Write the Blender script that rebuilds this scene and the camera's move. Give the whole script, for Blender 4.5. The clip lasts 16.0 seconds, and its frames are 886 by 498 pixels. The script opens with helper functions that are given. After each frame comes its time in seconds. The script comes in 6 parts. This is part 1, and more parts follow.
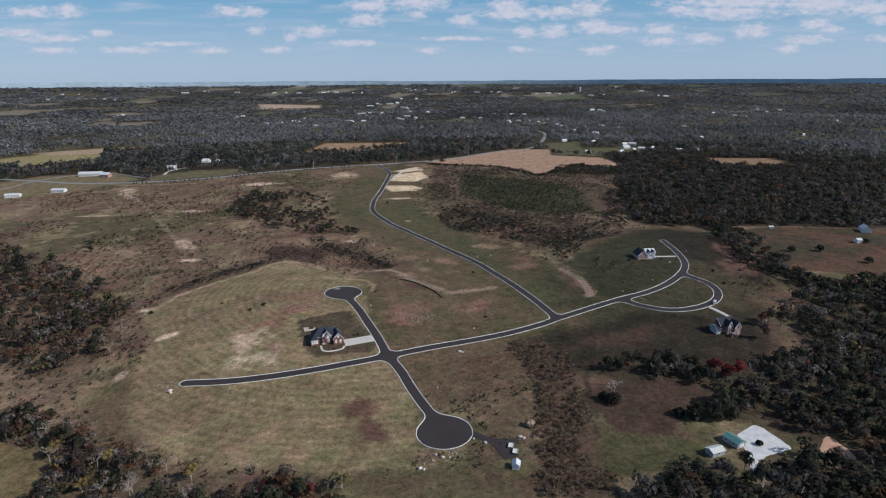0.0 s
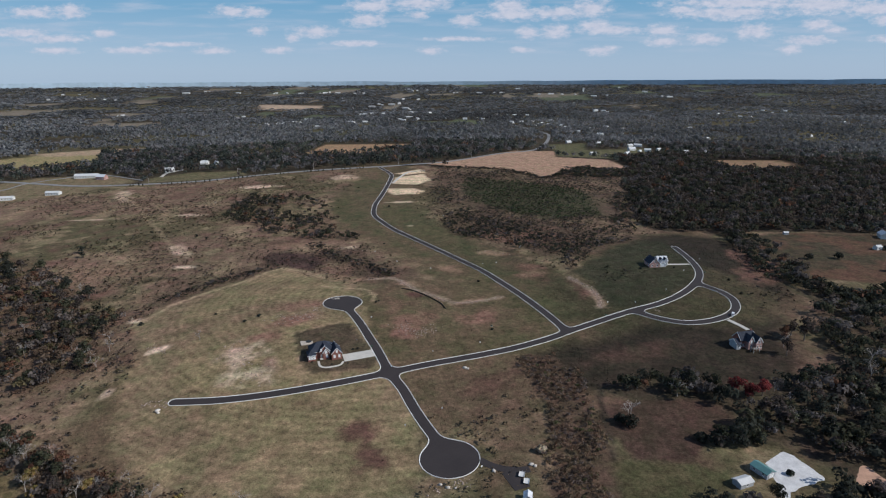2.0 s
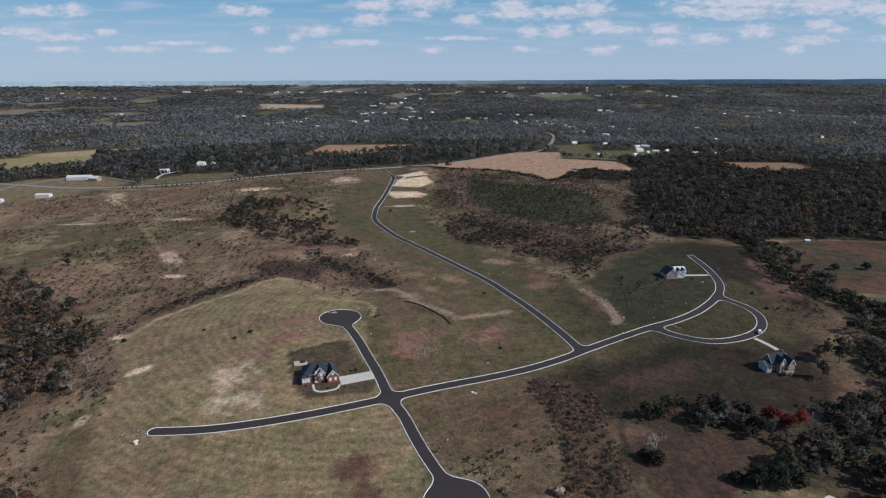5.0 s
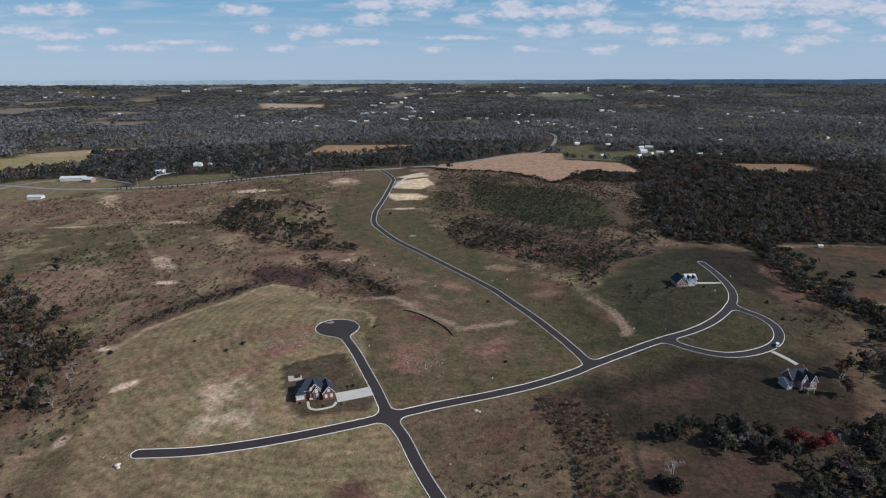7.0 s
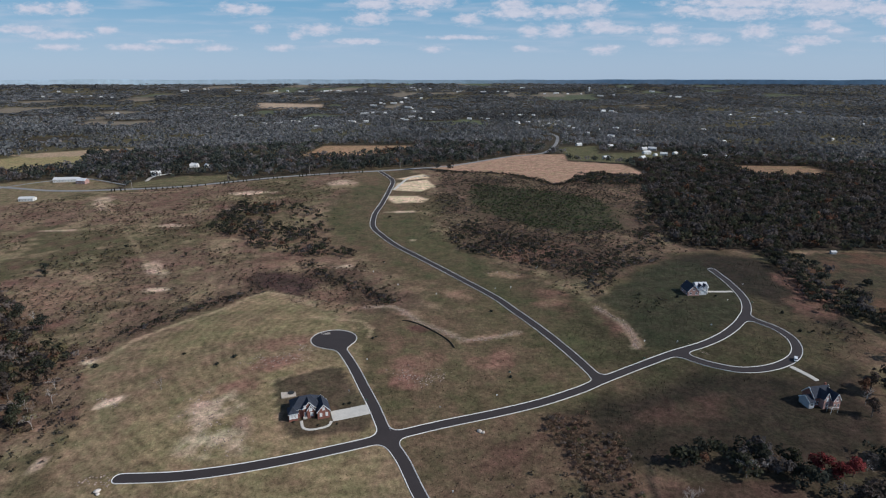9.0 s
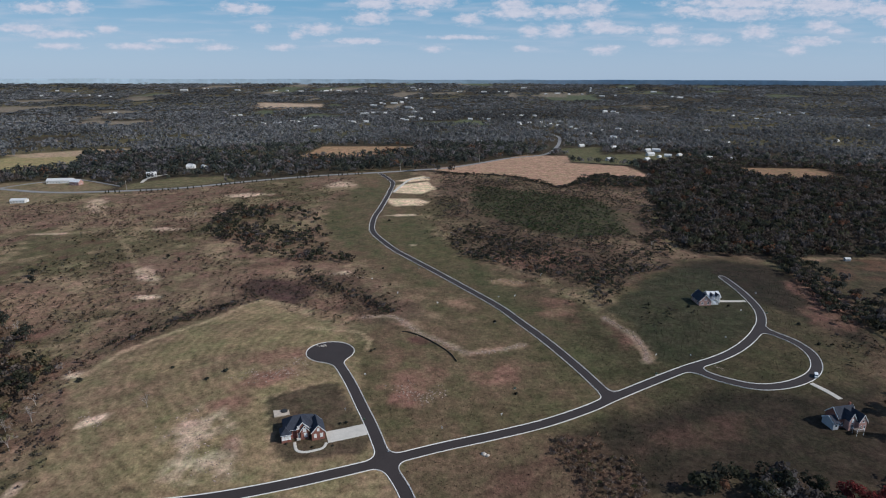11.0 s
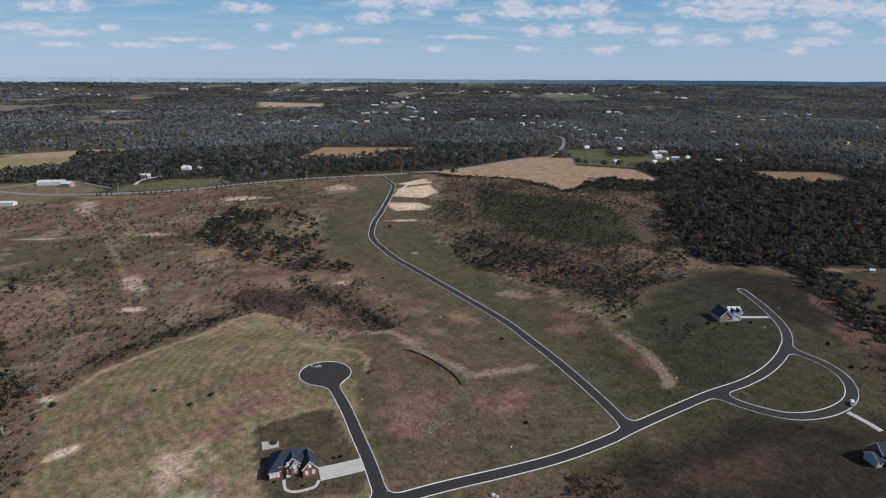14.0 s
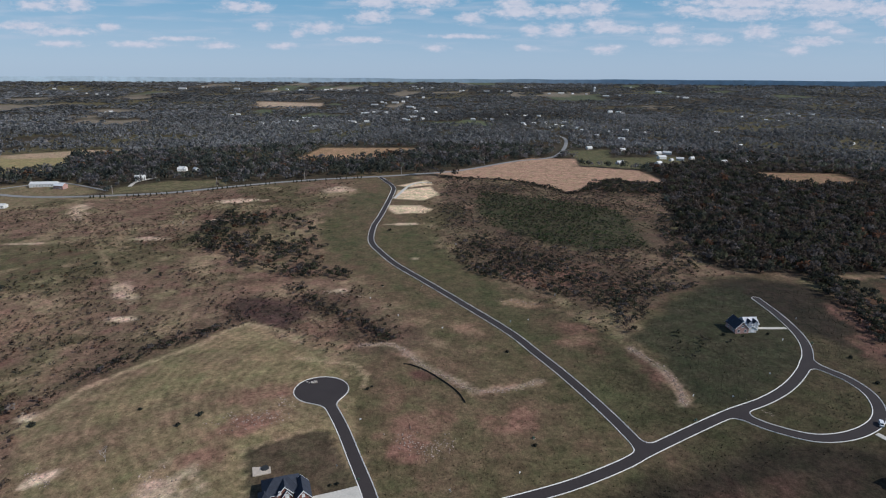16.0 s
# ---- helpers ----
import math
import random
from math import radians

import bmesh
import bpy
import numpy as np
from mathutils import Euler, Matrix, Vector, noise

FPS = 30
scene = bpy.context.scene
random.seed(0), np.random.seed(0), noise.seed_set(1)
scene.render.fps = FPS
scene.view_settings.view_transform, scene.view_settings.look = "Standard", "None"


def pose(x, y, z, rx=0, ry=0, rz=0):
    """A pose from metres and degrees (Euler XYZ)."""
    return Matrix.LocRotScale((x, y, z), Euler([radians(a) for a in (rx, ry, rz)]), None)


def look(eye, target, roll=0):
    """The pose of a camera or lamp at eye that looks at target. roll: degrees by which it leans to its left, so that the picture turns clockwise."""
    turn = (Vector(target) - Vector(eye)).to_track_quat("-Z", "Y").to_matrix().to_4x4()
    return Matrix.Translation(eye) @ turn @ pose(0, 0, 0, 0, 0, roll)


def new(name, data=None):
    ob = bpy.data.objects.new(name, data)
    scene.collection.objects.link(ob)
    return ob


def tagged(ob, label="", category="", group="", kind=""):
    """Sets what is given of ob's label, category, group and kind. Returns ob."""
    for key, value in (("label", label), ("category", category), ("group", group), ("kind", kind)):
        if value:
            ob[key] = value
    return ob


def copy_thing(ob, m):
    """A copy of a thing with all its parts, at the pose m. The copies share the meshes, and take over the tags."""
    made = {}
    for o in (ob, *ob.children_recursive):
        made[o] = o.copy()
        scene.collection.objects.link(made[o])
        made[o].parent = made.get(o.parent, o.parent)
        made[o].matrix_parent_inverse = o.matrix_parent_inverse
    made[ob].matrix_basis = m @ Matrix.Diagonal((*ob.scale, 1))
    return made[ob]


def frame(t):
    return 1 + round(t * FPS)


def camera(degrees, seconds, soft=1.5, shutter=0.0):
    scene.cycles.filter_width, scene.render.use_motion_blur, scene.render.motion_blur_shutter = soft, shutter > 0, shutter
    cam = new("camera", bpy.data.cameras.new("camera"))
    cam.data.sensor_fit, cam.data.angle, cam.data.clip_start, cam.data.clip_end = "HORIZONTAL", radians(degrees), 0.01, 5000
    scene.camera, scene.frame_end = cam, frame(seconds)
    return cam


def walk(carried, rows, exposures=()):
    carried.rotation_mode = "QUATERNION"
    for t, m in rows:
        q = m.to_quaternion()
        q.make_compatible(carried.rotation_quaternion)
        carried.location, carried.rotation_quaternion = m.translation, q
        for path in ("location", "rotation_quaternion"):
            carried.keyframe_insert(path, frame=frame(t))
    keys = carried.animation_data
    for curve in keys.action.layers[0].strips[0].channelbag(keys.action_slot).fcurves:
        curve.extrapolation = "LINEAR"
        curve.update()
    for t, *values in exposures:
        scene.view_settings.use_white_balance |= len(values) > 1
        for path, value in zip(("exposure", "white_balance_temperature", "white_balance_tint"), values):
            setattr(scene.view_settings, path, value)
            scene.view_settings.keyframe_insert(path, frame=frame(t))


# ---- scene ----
cam = camera(73, 16.0, soft=1.15)
PATH = [
    (0, (0.00, 0.00, 165.00), (0.98, 192.42, 110.47), -0.320),
    (1, (-0.92, 11.54, 165.03), (-0.20, 204.00, 110.63), -0.311),
    (2, (-1.77, 22.74, 165.05), (-1.33, 215.20, 110.66), -0.290),
    (3, (-2.56, 33.62, 165.06), (-2.35, 226.07, 110.61), -0.261),
    (4, (-3.30, 44.23, 165.08), (-3.26, 236.65, 110.55), -0.228),
    (5, (-3.98, 54.58, 165.12), (-4.05, 246.97, 110.49), -0.191),
    (6, (-4.63, 64.72, 165.19), (-4.74, 257.09, 110.47), -0.151),
    (7, (-5.24, 74.68, 165.28), (-5.35, 267.03, 110.50), -0.106),
    (8, (-5.84, 84.49, 165.39), (-5.91, 276.83, 110.57), -0.055),
    (9, (-6.42, 94.20, 165.53), (-6.47, 286.53, 110.68), 0.003),
    (10, (-7.01, 103.85, 165.70), (-7.05, 296.17, 110.82), 0.067),
    (11, (-7.61, 113.47, 165.88), (-7.67, 305.79, 110.98), 0.137),
    (12, (-8.24, 123.10, 166.06), (-8.37, 315.41, 111.14), 0.208),
    (13, (-8.91, 132.79, 166.25), (-9.13, 325.09, 111.27), 0.275),
    (14, (-9.63, 142.58, 166.41), (-9.95, 334.86, 111.38), 0.327),
    (15, (-10.42, 152.52, 166.55), (-10.80, 344.77, 111.43), 0.352),
    (16, (-11.29, 162.64, 166.63), (-11.61, 354.87, 111.42), 0.330),
]
walk(cam, [(t, look(eye, target, roll)) for t, eye, target, roll in PATH], [(0, 0.05, 6000, 9), (16, 0.05, 6000, 9)])

# ---- world, sun ----
SUN_AZ, SUN_EL = 106.0, 36.0
world = bpy.data.worlds.new("world")
scene.world = world
world.use_nodes = True
wn, wl = world.node_tree.nodes, world.node_tree.links
wn.clear()


def wnode(kind, operation=None, interpolation_type=None, data_type=None, gradient_type=None):
    n = wn.new(kind)
    if operation:
        n.operation = operation
    if interpolation_type:
        n.interpolation_type = interpolation_type
    if data_type:
        n.data_type = data_type
    if gradient_type:
        n.gradient_type = gradient_type
    return n


def wmath(op, a, b=None, c=None):
    n = wnode("ShaderNodeMath", operation=op)
    for i, v in enumerate((a, b, c)):
        if v is None:
            continue
        if isinstance(v, (int, float)):
            n.inputs[i].default_value = v
        else:
            wl.new(v, n.inputs[i])
    return n.outputs[0]


# Cumulus and wisps: tangent of azimuth, tangent of elevation, half width, half height.
CLOUDS_A = [
    (-0.576, 0.105, 0.029, 0.0118), (-0.633, 0.104, 0.046, 0.0092), (-0.661, 0.074, 0.05, 0.008), (-0.61, 0.065, 0.066, 0.0067),
    (-0.529, 0.073, 0.019, 0.008), (-0.326, 0.104, 0.029, 0.0105), (-0.291, 0.103, 0.026, 0.0079), (-0.287, 0.076, 0.016, 0.008),
    (-0.198, 0.074, 0.04, 0.0094), (-0.233, 0.065, 0.013, 0.0067), (-0.116, 0.09, 0.037, 0.0106), (-0.106, 0.111, 0.046, 0.0118),
    (-0.031, 0.114, 0.059, 0.0104), (-0.036, 0.098, 0.019, 0.0066), (0.039, 0.089, 0.025, 0.0106), (0.109, 0.11, 0.033, 0.0144),
    (0.114, 0.099, 0.056, 0.0119), (0.185, 0.1, 0.06, 0.0105)]
CLOUDS_B = [
    (0.233, 0.106, 0.04, 0.0144), (0.137, 0.071, 0.021, 0.0107), (0.182, 0.072, 0.028, 0.0121), (0.243, 0.08, 0.029, 0.0133),
    (0.266, 0.074, 0.06, 0.008), (0.351, 0.073, 0.035, 0.0107), (0.353, 0.056, 0.032, 0.0081), (0.419, 0.06, 0.035, 0.0095),
    (0.494, 0.071, 0.034, 0.0134), (0.455, 0.099, 0.1, 0.0119), (0.471, 0.113, 0.133, 0.0118), (0.595, 0.11, 0.093, 0.0171),
    (0.676, 0.104, 0.06, 0.0145), (0.593, 0.081, 0.028, 0.0107), (0.595, 0.059, 0.02, 0.0068), (0.556, 0.044, 0.022, 0.0082),
    (0.697, 0.087, 0.021, 0.0093), (0.255, 0.044, 0.03, 0.0082)]
CLOUDS_C = [
    (-0.485, 0.047, 0.05, 0.006), (-0.36, 0.046, 0.03, 0.006), (-0.61, 0.047, 0.04, 0.006), (-0.257, 0.046, 0.026, 0.006),
    (-0.015, 0.044, 0.022, 0.006), (-0.136, 0.056, 0.05, 0.005), (0.128, 0.045, 0.022, 0.005), (0.58, 0.057, 0.045, 0.007),
    (0.62, 0.073, 0.022, 0.006), (0.71, 0.059, 0.035, 0.006), (0.374, 0.103, 0.03, 0.008), (-0.42, 0.056, 0.05, 0.004), (0.03, 0.062, 0.06, 0.004)]
SKY_STRENGTH = 0.092
sky = wnode("ShaderNodeTexSky")
sky.sky_type, sky.sun_disc, sky.sun_elevation, sky.sun_rotation = "NISHITA", False, radians(SUN_EL), radians(SUN_AZ)
sky.altitude, sky.air_density, sky.dust_density, sky.ozone_density = 300.0, 1.0, 0.4, 3.0
coord = wnode("ShaderNodeTexCoord")
sep = wnode("ShaderNodeSeparateXYZ")
wl.new(coord.outputs["Generated"], sep.inputs[0])
ahead = wmath("MAXIMUM", sep.outputs[1], 0.05)
tan_az, tan_el = wmath("DIVIDE", sep.outputs[0], ahead), wmath("DIVIDE", sep.outputs[2], ahead)
flat = wnode("ShaderNodeCombineXYZ")
wl.new(tan_az, flat.inputs[0])
wl.new(tan_el, flat.inputs[1])
cover = None
for u, v, a, b in CLOUDS_A + CLOUDS_B + CLOUDS_C:
    sub = wnode("ShaderNodeVectorMath", operation="SUBTRACT")
    wl.new(flat.outputs[0], sub.inputs[0])
    sub.inputs[1].default_value = (u, v, 0)
    mul = wnode("ShaderNodeVectorMath", operation="MULTIPLY")
    wl.new(sub.outputs[0], mul.inputs[0])
    mul.inputs[1].default_value = (0.72 / a, 0.72 / b, 0)
    g = wnode("ShaderNodeTexGradient", gradient_type="SPHERICAL")
    wl.new(mul.outputs[0], g.inputs[0])
    cover = g.outputs["Fac"] if cover is None else wmath("MAXIMUM", cover, g.outputs["Fac"])
stretch = wnode("ShaderNodeVectorMath", operation="MULTIPLY")
wl.new(flat.outputs[0], stretch.inputs[0])
stretch.inputs[1].default_value = (60, 130, 1)
puff = wnode("ShaderNodeTexNoise")
puff.inputs["Scale"].default_value, puff.inputs["Detail"].default_value, puff.inputs["Roughness"].default_value = 1.0, 6, 0.62
wl.new(stretch.outputs[0], puff.inputs["Vector"])
wisp_map = wnode("ShaderNodeVectorMath", operation="MULTIPLY")
wl.new(flat.outputs[0], wisp_map.inputs[0])
wisp_map.inputs[1].default_value = (9, 75, 1)
wisp = wnode("ShaderNodeTexNoise")
wisp.inputs["Scale"].default_value, wisp.inputs["Detail"].default_value = 1.0, 5
wl.new(wisp_map.outputs[0], wisp.inputs["Vector"])
ragged = wmath("ADD", cover, wmath("MULTIPLY", wmath("SUBTRACT", puff.outputs["Fac"], 0.5), 1.5))
body = wnode("ShaderNodeMapRange", interpolation_type="SMOOTHSTEP")
body.inputs["From Min"].default_value, body.inputs["From Max"].default_value, body.inputs["To Max"].default_value = 0.06, 0.9, 0.95
wl.new(ragged, body.inputs["Value"])
thick = wmath("MULTIPLY", body.outputs[0], wmath("MINIMUM", wmath("MULTIPLY", cover, 6.0), 1.0))
veil = wnode("ShaderNodeMapRange", interpolation_type="SMOOTHSTEP")
veil.inputs["From Min"].default_value, veil.inputs["From Max"].default_value, veil.inputs["To Max"].default_value = 0.45, 0.8, 0.45
wl.new(wisp.outputs["Fac"], veil.inputs["Value"])
veil_up = wnode("ShaderNodeMapRange", interpolation_type="SMOOTHSTEP")
veil_up.inputs["From Min"].default_value, veil_up.inputs["From Max"].default_value = 0.025, 0.06
wl.new(tan_el, veil_up.inputs["Value"])
amount = wmath("MAXIMUM", thick, wmath("MULTIPLY", veil.outputs[0], veil_up.outputs[0]))
cloud_mix = wnode("ShaderNodeMix", data_type="RGBA")
wl.new(amount, cloud_mix.inputs["Factor"])
haze_mix = wnode("ShaderNodeMix", data_type="RGBA")
haze = wnode("ShaderNodeMapRange", interpolation_type="SMOOTHSTEP")
haze.inputs["From Min"].default_value, haze.inputs["From Max"].default_value = 0.1, 0.5
haze.inputs["To Min"].default_value, haze.inputs["To Max"].default_value = 0.85, 0.0
wl.new(sep.outputs[2], haze.inputs["Value"])
wl.new(haze.outputs[0], haze_mix.inputs["Factor"])
wl.new(sky.outputs[0], haze_mix.inputs["A"])
deep = wnode("ShaderNodeMix", data_type="RGBA")
deep.inputs["A"].default_value, deep.inputs["B"].default_value = (3.9, 5.0, 6.4, 1), (1.6, 3.7, 5.5, 1)
deep_up = wnode("ShaderNodeMapRange", interpolation_type="SMOOTHSTEP")
deep_up.inputs["From Min"].default_value, deep_up.inputs["From Max"].default_value = 0.01, 0.14
wl.new(sep.outputs[2], deep_up.inputs["Value"])
wl.new(deep_up.outputs[0], deep.inputs["Factor"])
wl.new(deep.outputs["Result"], haze_mix.inputs["B"])
wl.new(haze_mix.outputs["Result"], cloud_mix.inputs["A"])
shade = wnode("ShaderNodeMix", data_type="RGBA")
shade.inputs["A"].default_value, shade.inputs["B"].default_value = (4.7, 5.0, 6.1, 1), (7.5, 7.2, 7.6, 1)
wl.new(puff.outputs["Fac"], shade.inputs["Factor"])
wl.new(shade.outputs["Result"], cloud_mix.inputs["B"])
back = wnode("ShaderNodeBackground")
back.inputs["Strength"].default_value = SKY_STRENGTH
wl.new(cloud_mix.outputs["Result"], back.inputs["Color"])
wo = wnode("ShaderNodeOutputWorld")
wl.new(back.outputs[0], wo.inputs[0])

sun_data = bpy.data.lights.new("sun", "SUN")
sun_data.energy, sun_data.angle, sun_data.color = 3.6, radians(0.5), (1.0, 0.94, 0.85)
sun = new("sun", sun_data)
sun_from = Vector((math.sin(radians(SUN_AZ)) * math.cos(radians(SUN_EL)), math.cos(radians(SUN_AZ)) * math.cos(radians(SUN_EL)), math.sin(radians(SUN_EL))))
sun.matrix_world = look(sun_from * 900 + Vector((0, 500, 0)), (0, 500, 0))


# ---- materials ----
def mat(name, color, rough=0.9, var=0.35, scales=(0.15, 2.0), bump=0.0, metal=0.0, tint=False, island=0.0, objrand=0.0, spec=0.3, through_light=0.0):
    """A surface with two scales of variation; tint multiplies by the mesh's own colour attribute."""
    m = bpy.data.materials.new(name)
    m.use_nodes = True
    n, l = m.node_tree.nodes, m.node_tree.links
    bsdf = n["Principled BSDF"]
    bsdf.inputs["Roughness"].default_value, bsdf.inputs["Metallic"].default_value = rough, metal
    bsdf.inputs["Specular IOR Level"].default_value = spec
    geo = n.new("ShaderNodeNewGeometry")
    value = None
    for k, s in enumerate(scales):
        t = n.new("ShaderNodeTexNoise")
        t.inputs["Scale"].default_value, t.inputs["Detail"].default_value, t.inputs["Roughness"].default_value = s, 4, 0.65
        l.new(geo.outputs["Position"], t.inputs["Vector"])
        r = n.new("ShaderNodeMapRange")
        r.inputs["From Min"].default_value, r.inputs["From Max"].default_value = 0.25, 0.75
        r.inputs["To Min"].default_value, r.inputs["To Max"].default_value = 1 - var, 1 + var
        l.new(t.outputs["Fac"], r.inputs["Value"])
        if value is None:
            value = r.outputs[0]
        else:
            x = n.new("ShaderNodeMath")
            x.operation = "MULTIPLY"
            l.new(value, x.inputs[0])
            l.new(r.outputs[0], x.inputs[1])
            value = x.outputs[0]
        last = t
    for amount, source in ((island, "island"), (objrand, "object")):
        if amount:
            r = n.new("ShaderNodeMapRange")
            r.inputs["To Min"].default_value, r.inputs["To Max"].default_value = 1 - amount, 1 + amount
            if source == "island":
                l.new(geo.outputs["Random Per Island"], r.inputs["Value"])
            else:
                l.new(n.new("ShaderNodeObjectInfo").outputs["Random"], r.inputs["Value"])
            x = n.new("ShaderNodeMath")
            x.operation = "MULTIPLY"
            l.new(value, x.inputs[0])
            l.new(r.outputs[0], x.inputs[1])
            value = x.outputs[0]
    mul = n.new("ShaderNodeVectorMath")
    mul.operation = "SCALE"
    l.new(value, mul.inputs["Scale"])
    if tint:
        at = n.new("ShaderNodeAttribute")
        at.attribute_name = "tint"
        l.new(at.outputs["Color"], mul.inputs[0])
    else:
        mul.inputs[0].default_value = color
    l.new(mul.outputs[0], bsdf.inputs["Base Color"])
    if bump:
        b = n.new("ShaderNodeBump")
        b.inputs["Strength"].default_value, b.inputs["Distance"].default_value = 1.0, bump
        l.new(last.outputs["Fac"], b.inputs["Height"])
        l.new(b.outputs[0], bsdf.inputs["Normal"])
    if through_light:
        leaf = n.new("ShaderNodeBsdfTranslucent")
        l.new(mul.outputs[0], leaf.inputs["Color"])
        both = n.new("ShaderNodeMixShader")
        both.inputs["Fac"].default_value = through_light
        l.new(bsdf.outputs[0], both.inputs[1])
        l.new(leaf.outputs[0], both.inputs[2])
        l.new(both.outputs[0], n["Material Output"].inputs["Surface"])
    return m


M_ASPHALT = mat("asphalt", (0.042, 0.0335, 0.032), 0.85, 0.14, (0.08, 1.2), 0.01)
M_KERB = mat("kerb_concrete", (0.74, 0.71, 0.67), 0.9, 0.15, (0.15, 2.0))
M_DRIVE = mat("driveway_concrete", (0.54, 0.50, 0.44), 0.9, 0.12, (0.2, 1.5))
M_BRICK = mat("red_brick", (0.24, 0.10, 0.075), 0.9, 0.25, (0.6, 6.0), 0.01)
M_BRICK_PALE = mat("pale_brick", (0.40, 0.24, 0.205), 0.9, 0.2, (0.6, 6.0), 0.01)
M_SIDING = mat("white_siding", (0.66, 0.64, 0.60), 0.7, 0.08, (0.4, 4.0))
M_TRIM = mat("white_trim", (0.8, 0.8, 0.79), 0.55, 0.05, (0.5, 3.0))
M_GREY = mat("grey_siding", (0.35, 0.36, 0.38), 0.7, 0.1, (0.4, 4.0))
M_SHINGLE = mat("dark_shingles", (0.035, 0.04, 0.055), 0.9, 0.3, (0.5, 4.0), 0.02)
M_SHINGLE_PALE = mat("pale_shingles", (0.62, 0.62, 0.63), 0.85, 0.2, (0.5, 4.0), 0.02)
M_METAL_WHITE = mat("white_metal_roof", (0.60, 0.59, 0.57), 0.6, 0.1, (0.3, 3.0))
M_METAL_TEAL = mat("teal_metal_roof", (0.12, 0.24, 0.23), 0.45, 0.15, (0.3, 3.0))
M_GLASS = mat("window_glass", (0.05, 0.06, 0.07), 0.08, 0.1, (0.5, 3.0), spec=0.6)
M_BLIND = mat("window_blind", (0.7, 0.69, 0.66), 0.5, 0.05, (0.5, 3.0))
M_DOOR = mat("door_paint", (0.3, 0.29, 0.28), 0.6, 0.1, (0.5, 3.0))
M_BARK = mat("bark", (0.16, 0.13, 0.11), 0.95, 0.3, (0.5, 5.0))
M_PALE_BARK = mat("pale_bark", (0.42, 0.37, 0.33), 0.95, 0.25, (0.5, 5.0))
M_LEAF = mat("foliage", (0.08, 0.08, 0.04), 0.9, 0.25, (0.05, 0.7), tint=True, island=0.3, objrand=0.25, spec=0.1, through_light=0.4)
M_WOODS = mat("hazy_foliage", (0.08, 0.08, 0.05), 0.95, 0.3, (0.01, 0.25), tint=True, island=0.2, spec=0.05, through_light=0.4)
M_ROCK = mat("limestone", (0.52, 0.46, 0.40), 0.95, 0.3, (0.3, 3.0), objrand=0.2)
M_CAR = mat("white_car_paint", (0.8, 0.8, 0.8), 0.25, 0.03, (0.5, 3.0), spec=0.5)
M_TYRE = mat("tyre_rubber", (0.02, 0.02, 0.02), 0.9, 0.1, (1.0, 5.0))
M_DARK = mat("black_plastic", (0.03, 0.03, 0.03), 0.7, 0.1, (1.0, 5.0))
M_STEEL = mat("galvanised_steel", (0.5, 0.5, 0.5), 0.45, 0.1, (1.0, 5.0), metal=0.7)


# ---- terrain ----
def rand_lattice(ix, iy, seed):
    v = np.sin(ix * 127.1 + iy * 311.7 + seed * 74.7) * 43758.5453
    return v - np.floor(v)


def vnoise(x, y, size, seed=0):
    x, y = np.asarray(x, float) / size, np.asarray(y, float) / size
    ix, iy = np.floor(x), np.floor(y)
    fx, fy = x - ix, y - iy
    fx, fy = fx * fx * (3 - 2 * fx), fy * fy * (3 - 2 * fy)
    a, b = rand_lattice(ix, iy, seed), rand_lattice(ix + 1, iy, seed)
    c, d = rand_lattice(ix, iy + 1, seed), rand_lattice(ix + 1, iy + 1, seed)
    return (a * (1 - fx) + b * fx) * (1 - fy) + (c * (1 - fx) + d * fx) * fy


def fbm(x, y, size, seed=0, octaves=4):
    total, amp, norm = 0, 1.0, 0
    for k in range(octaves):
        total, norm = total + amp * vnoise(x, y, size / 2**k, seed + k * 3.1), norm + amp
        amp *= 0.55
    return total / norm


def smooth(v, a, b):
    s = np.clip((v - a) / (b - a), 0, 1)
    return s * s * (3 - 2 * s)


def height(x, y):
    """Rolling farmland: a slope up from the south, a knoll with a house, a rise to the horizon."""
    x, y = np.asarray(x, float), np.asarray(y, float)
    cx, cy = np.clip(x, -700, 700), np.clip(y, 150, 1150)
    a, b = cx / 300, (cy - 600) / 500
    z = -3.8 + 4.5 * a + 12.84 * b - 0.7 * a * a - 4.06 * a * b + 2.78 * b * b
    z = z + 4.5 * np.exp(-(((cx - 190) / 120) ** 2 + ((cy - 520) / 120) ** 2)) - 5.4 * np.exp(-(((cy - 270) / 110) ** 2))
    z = z + 7.17 * np.exp(-(((cx + 130) / 120) ** 2 + ((cy - 430) / 100) ** 2))
    z = np.clip(z, -28, 20)
    r = np.hypot(x, y - 100)
    far = 115 * np.clip((np.minimum(r, 4850) - 1800) / 3050, 0, None) ** 1.5
    hills = smooth(r, 1300, 2600) * (fbm(x, y, 900, 5, 3) - 0.5) * 26 * (1 - smooth(r, 3900, 4800))
    return z + far + hills - 0.12 * np.clip(r - 4850, 0, None)


def h1(x, y):
    return float(height(x, y))


def seg_dist(x, y, pts):
    """Distance to a polyline."""
    best = np.full(np.shape(x), 1e9)
    for (ax, ay), (bx, by) in zip(pts[:-1], pts[1:]):
        dx, dy = bx - ax, by - ay
        t = np.clip(((x - ax) * dx + (y - ay) * dy) / (dx * dx + dy * dy + 1e-9), 0, 1)
        best = np.minimum(best, np.hypot(x - ax - t * dx, y - ay - t * dy))
    return best


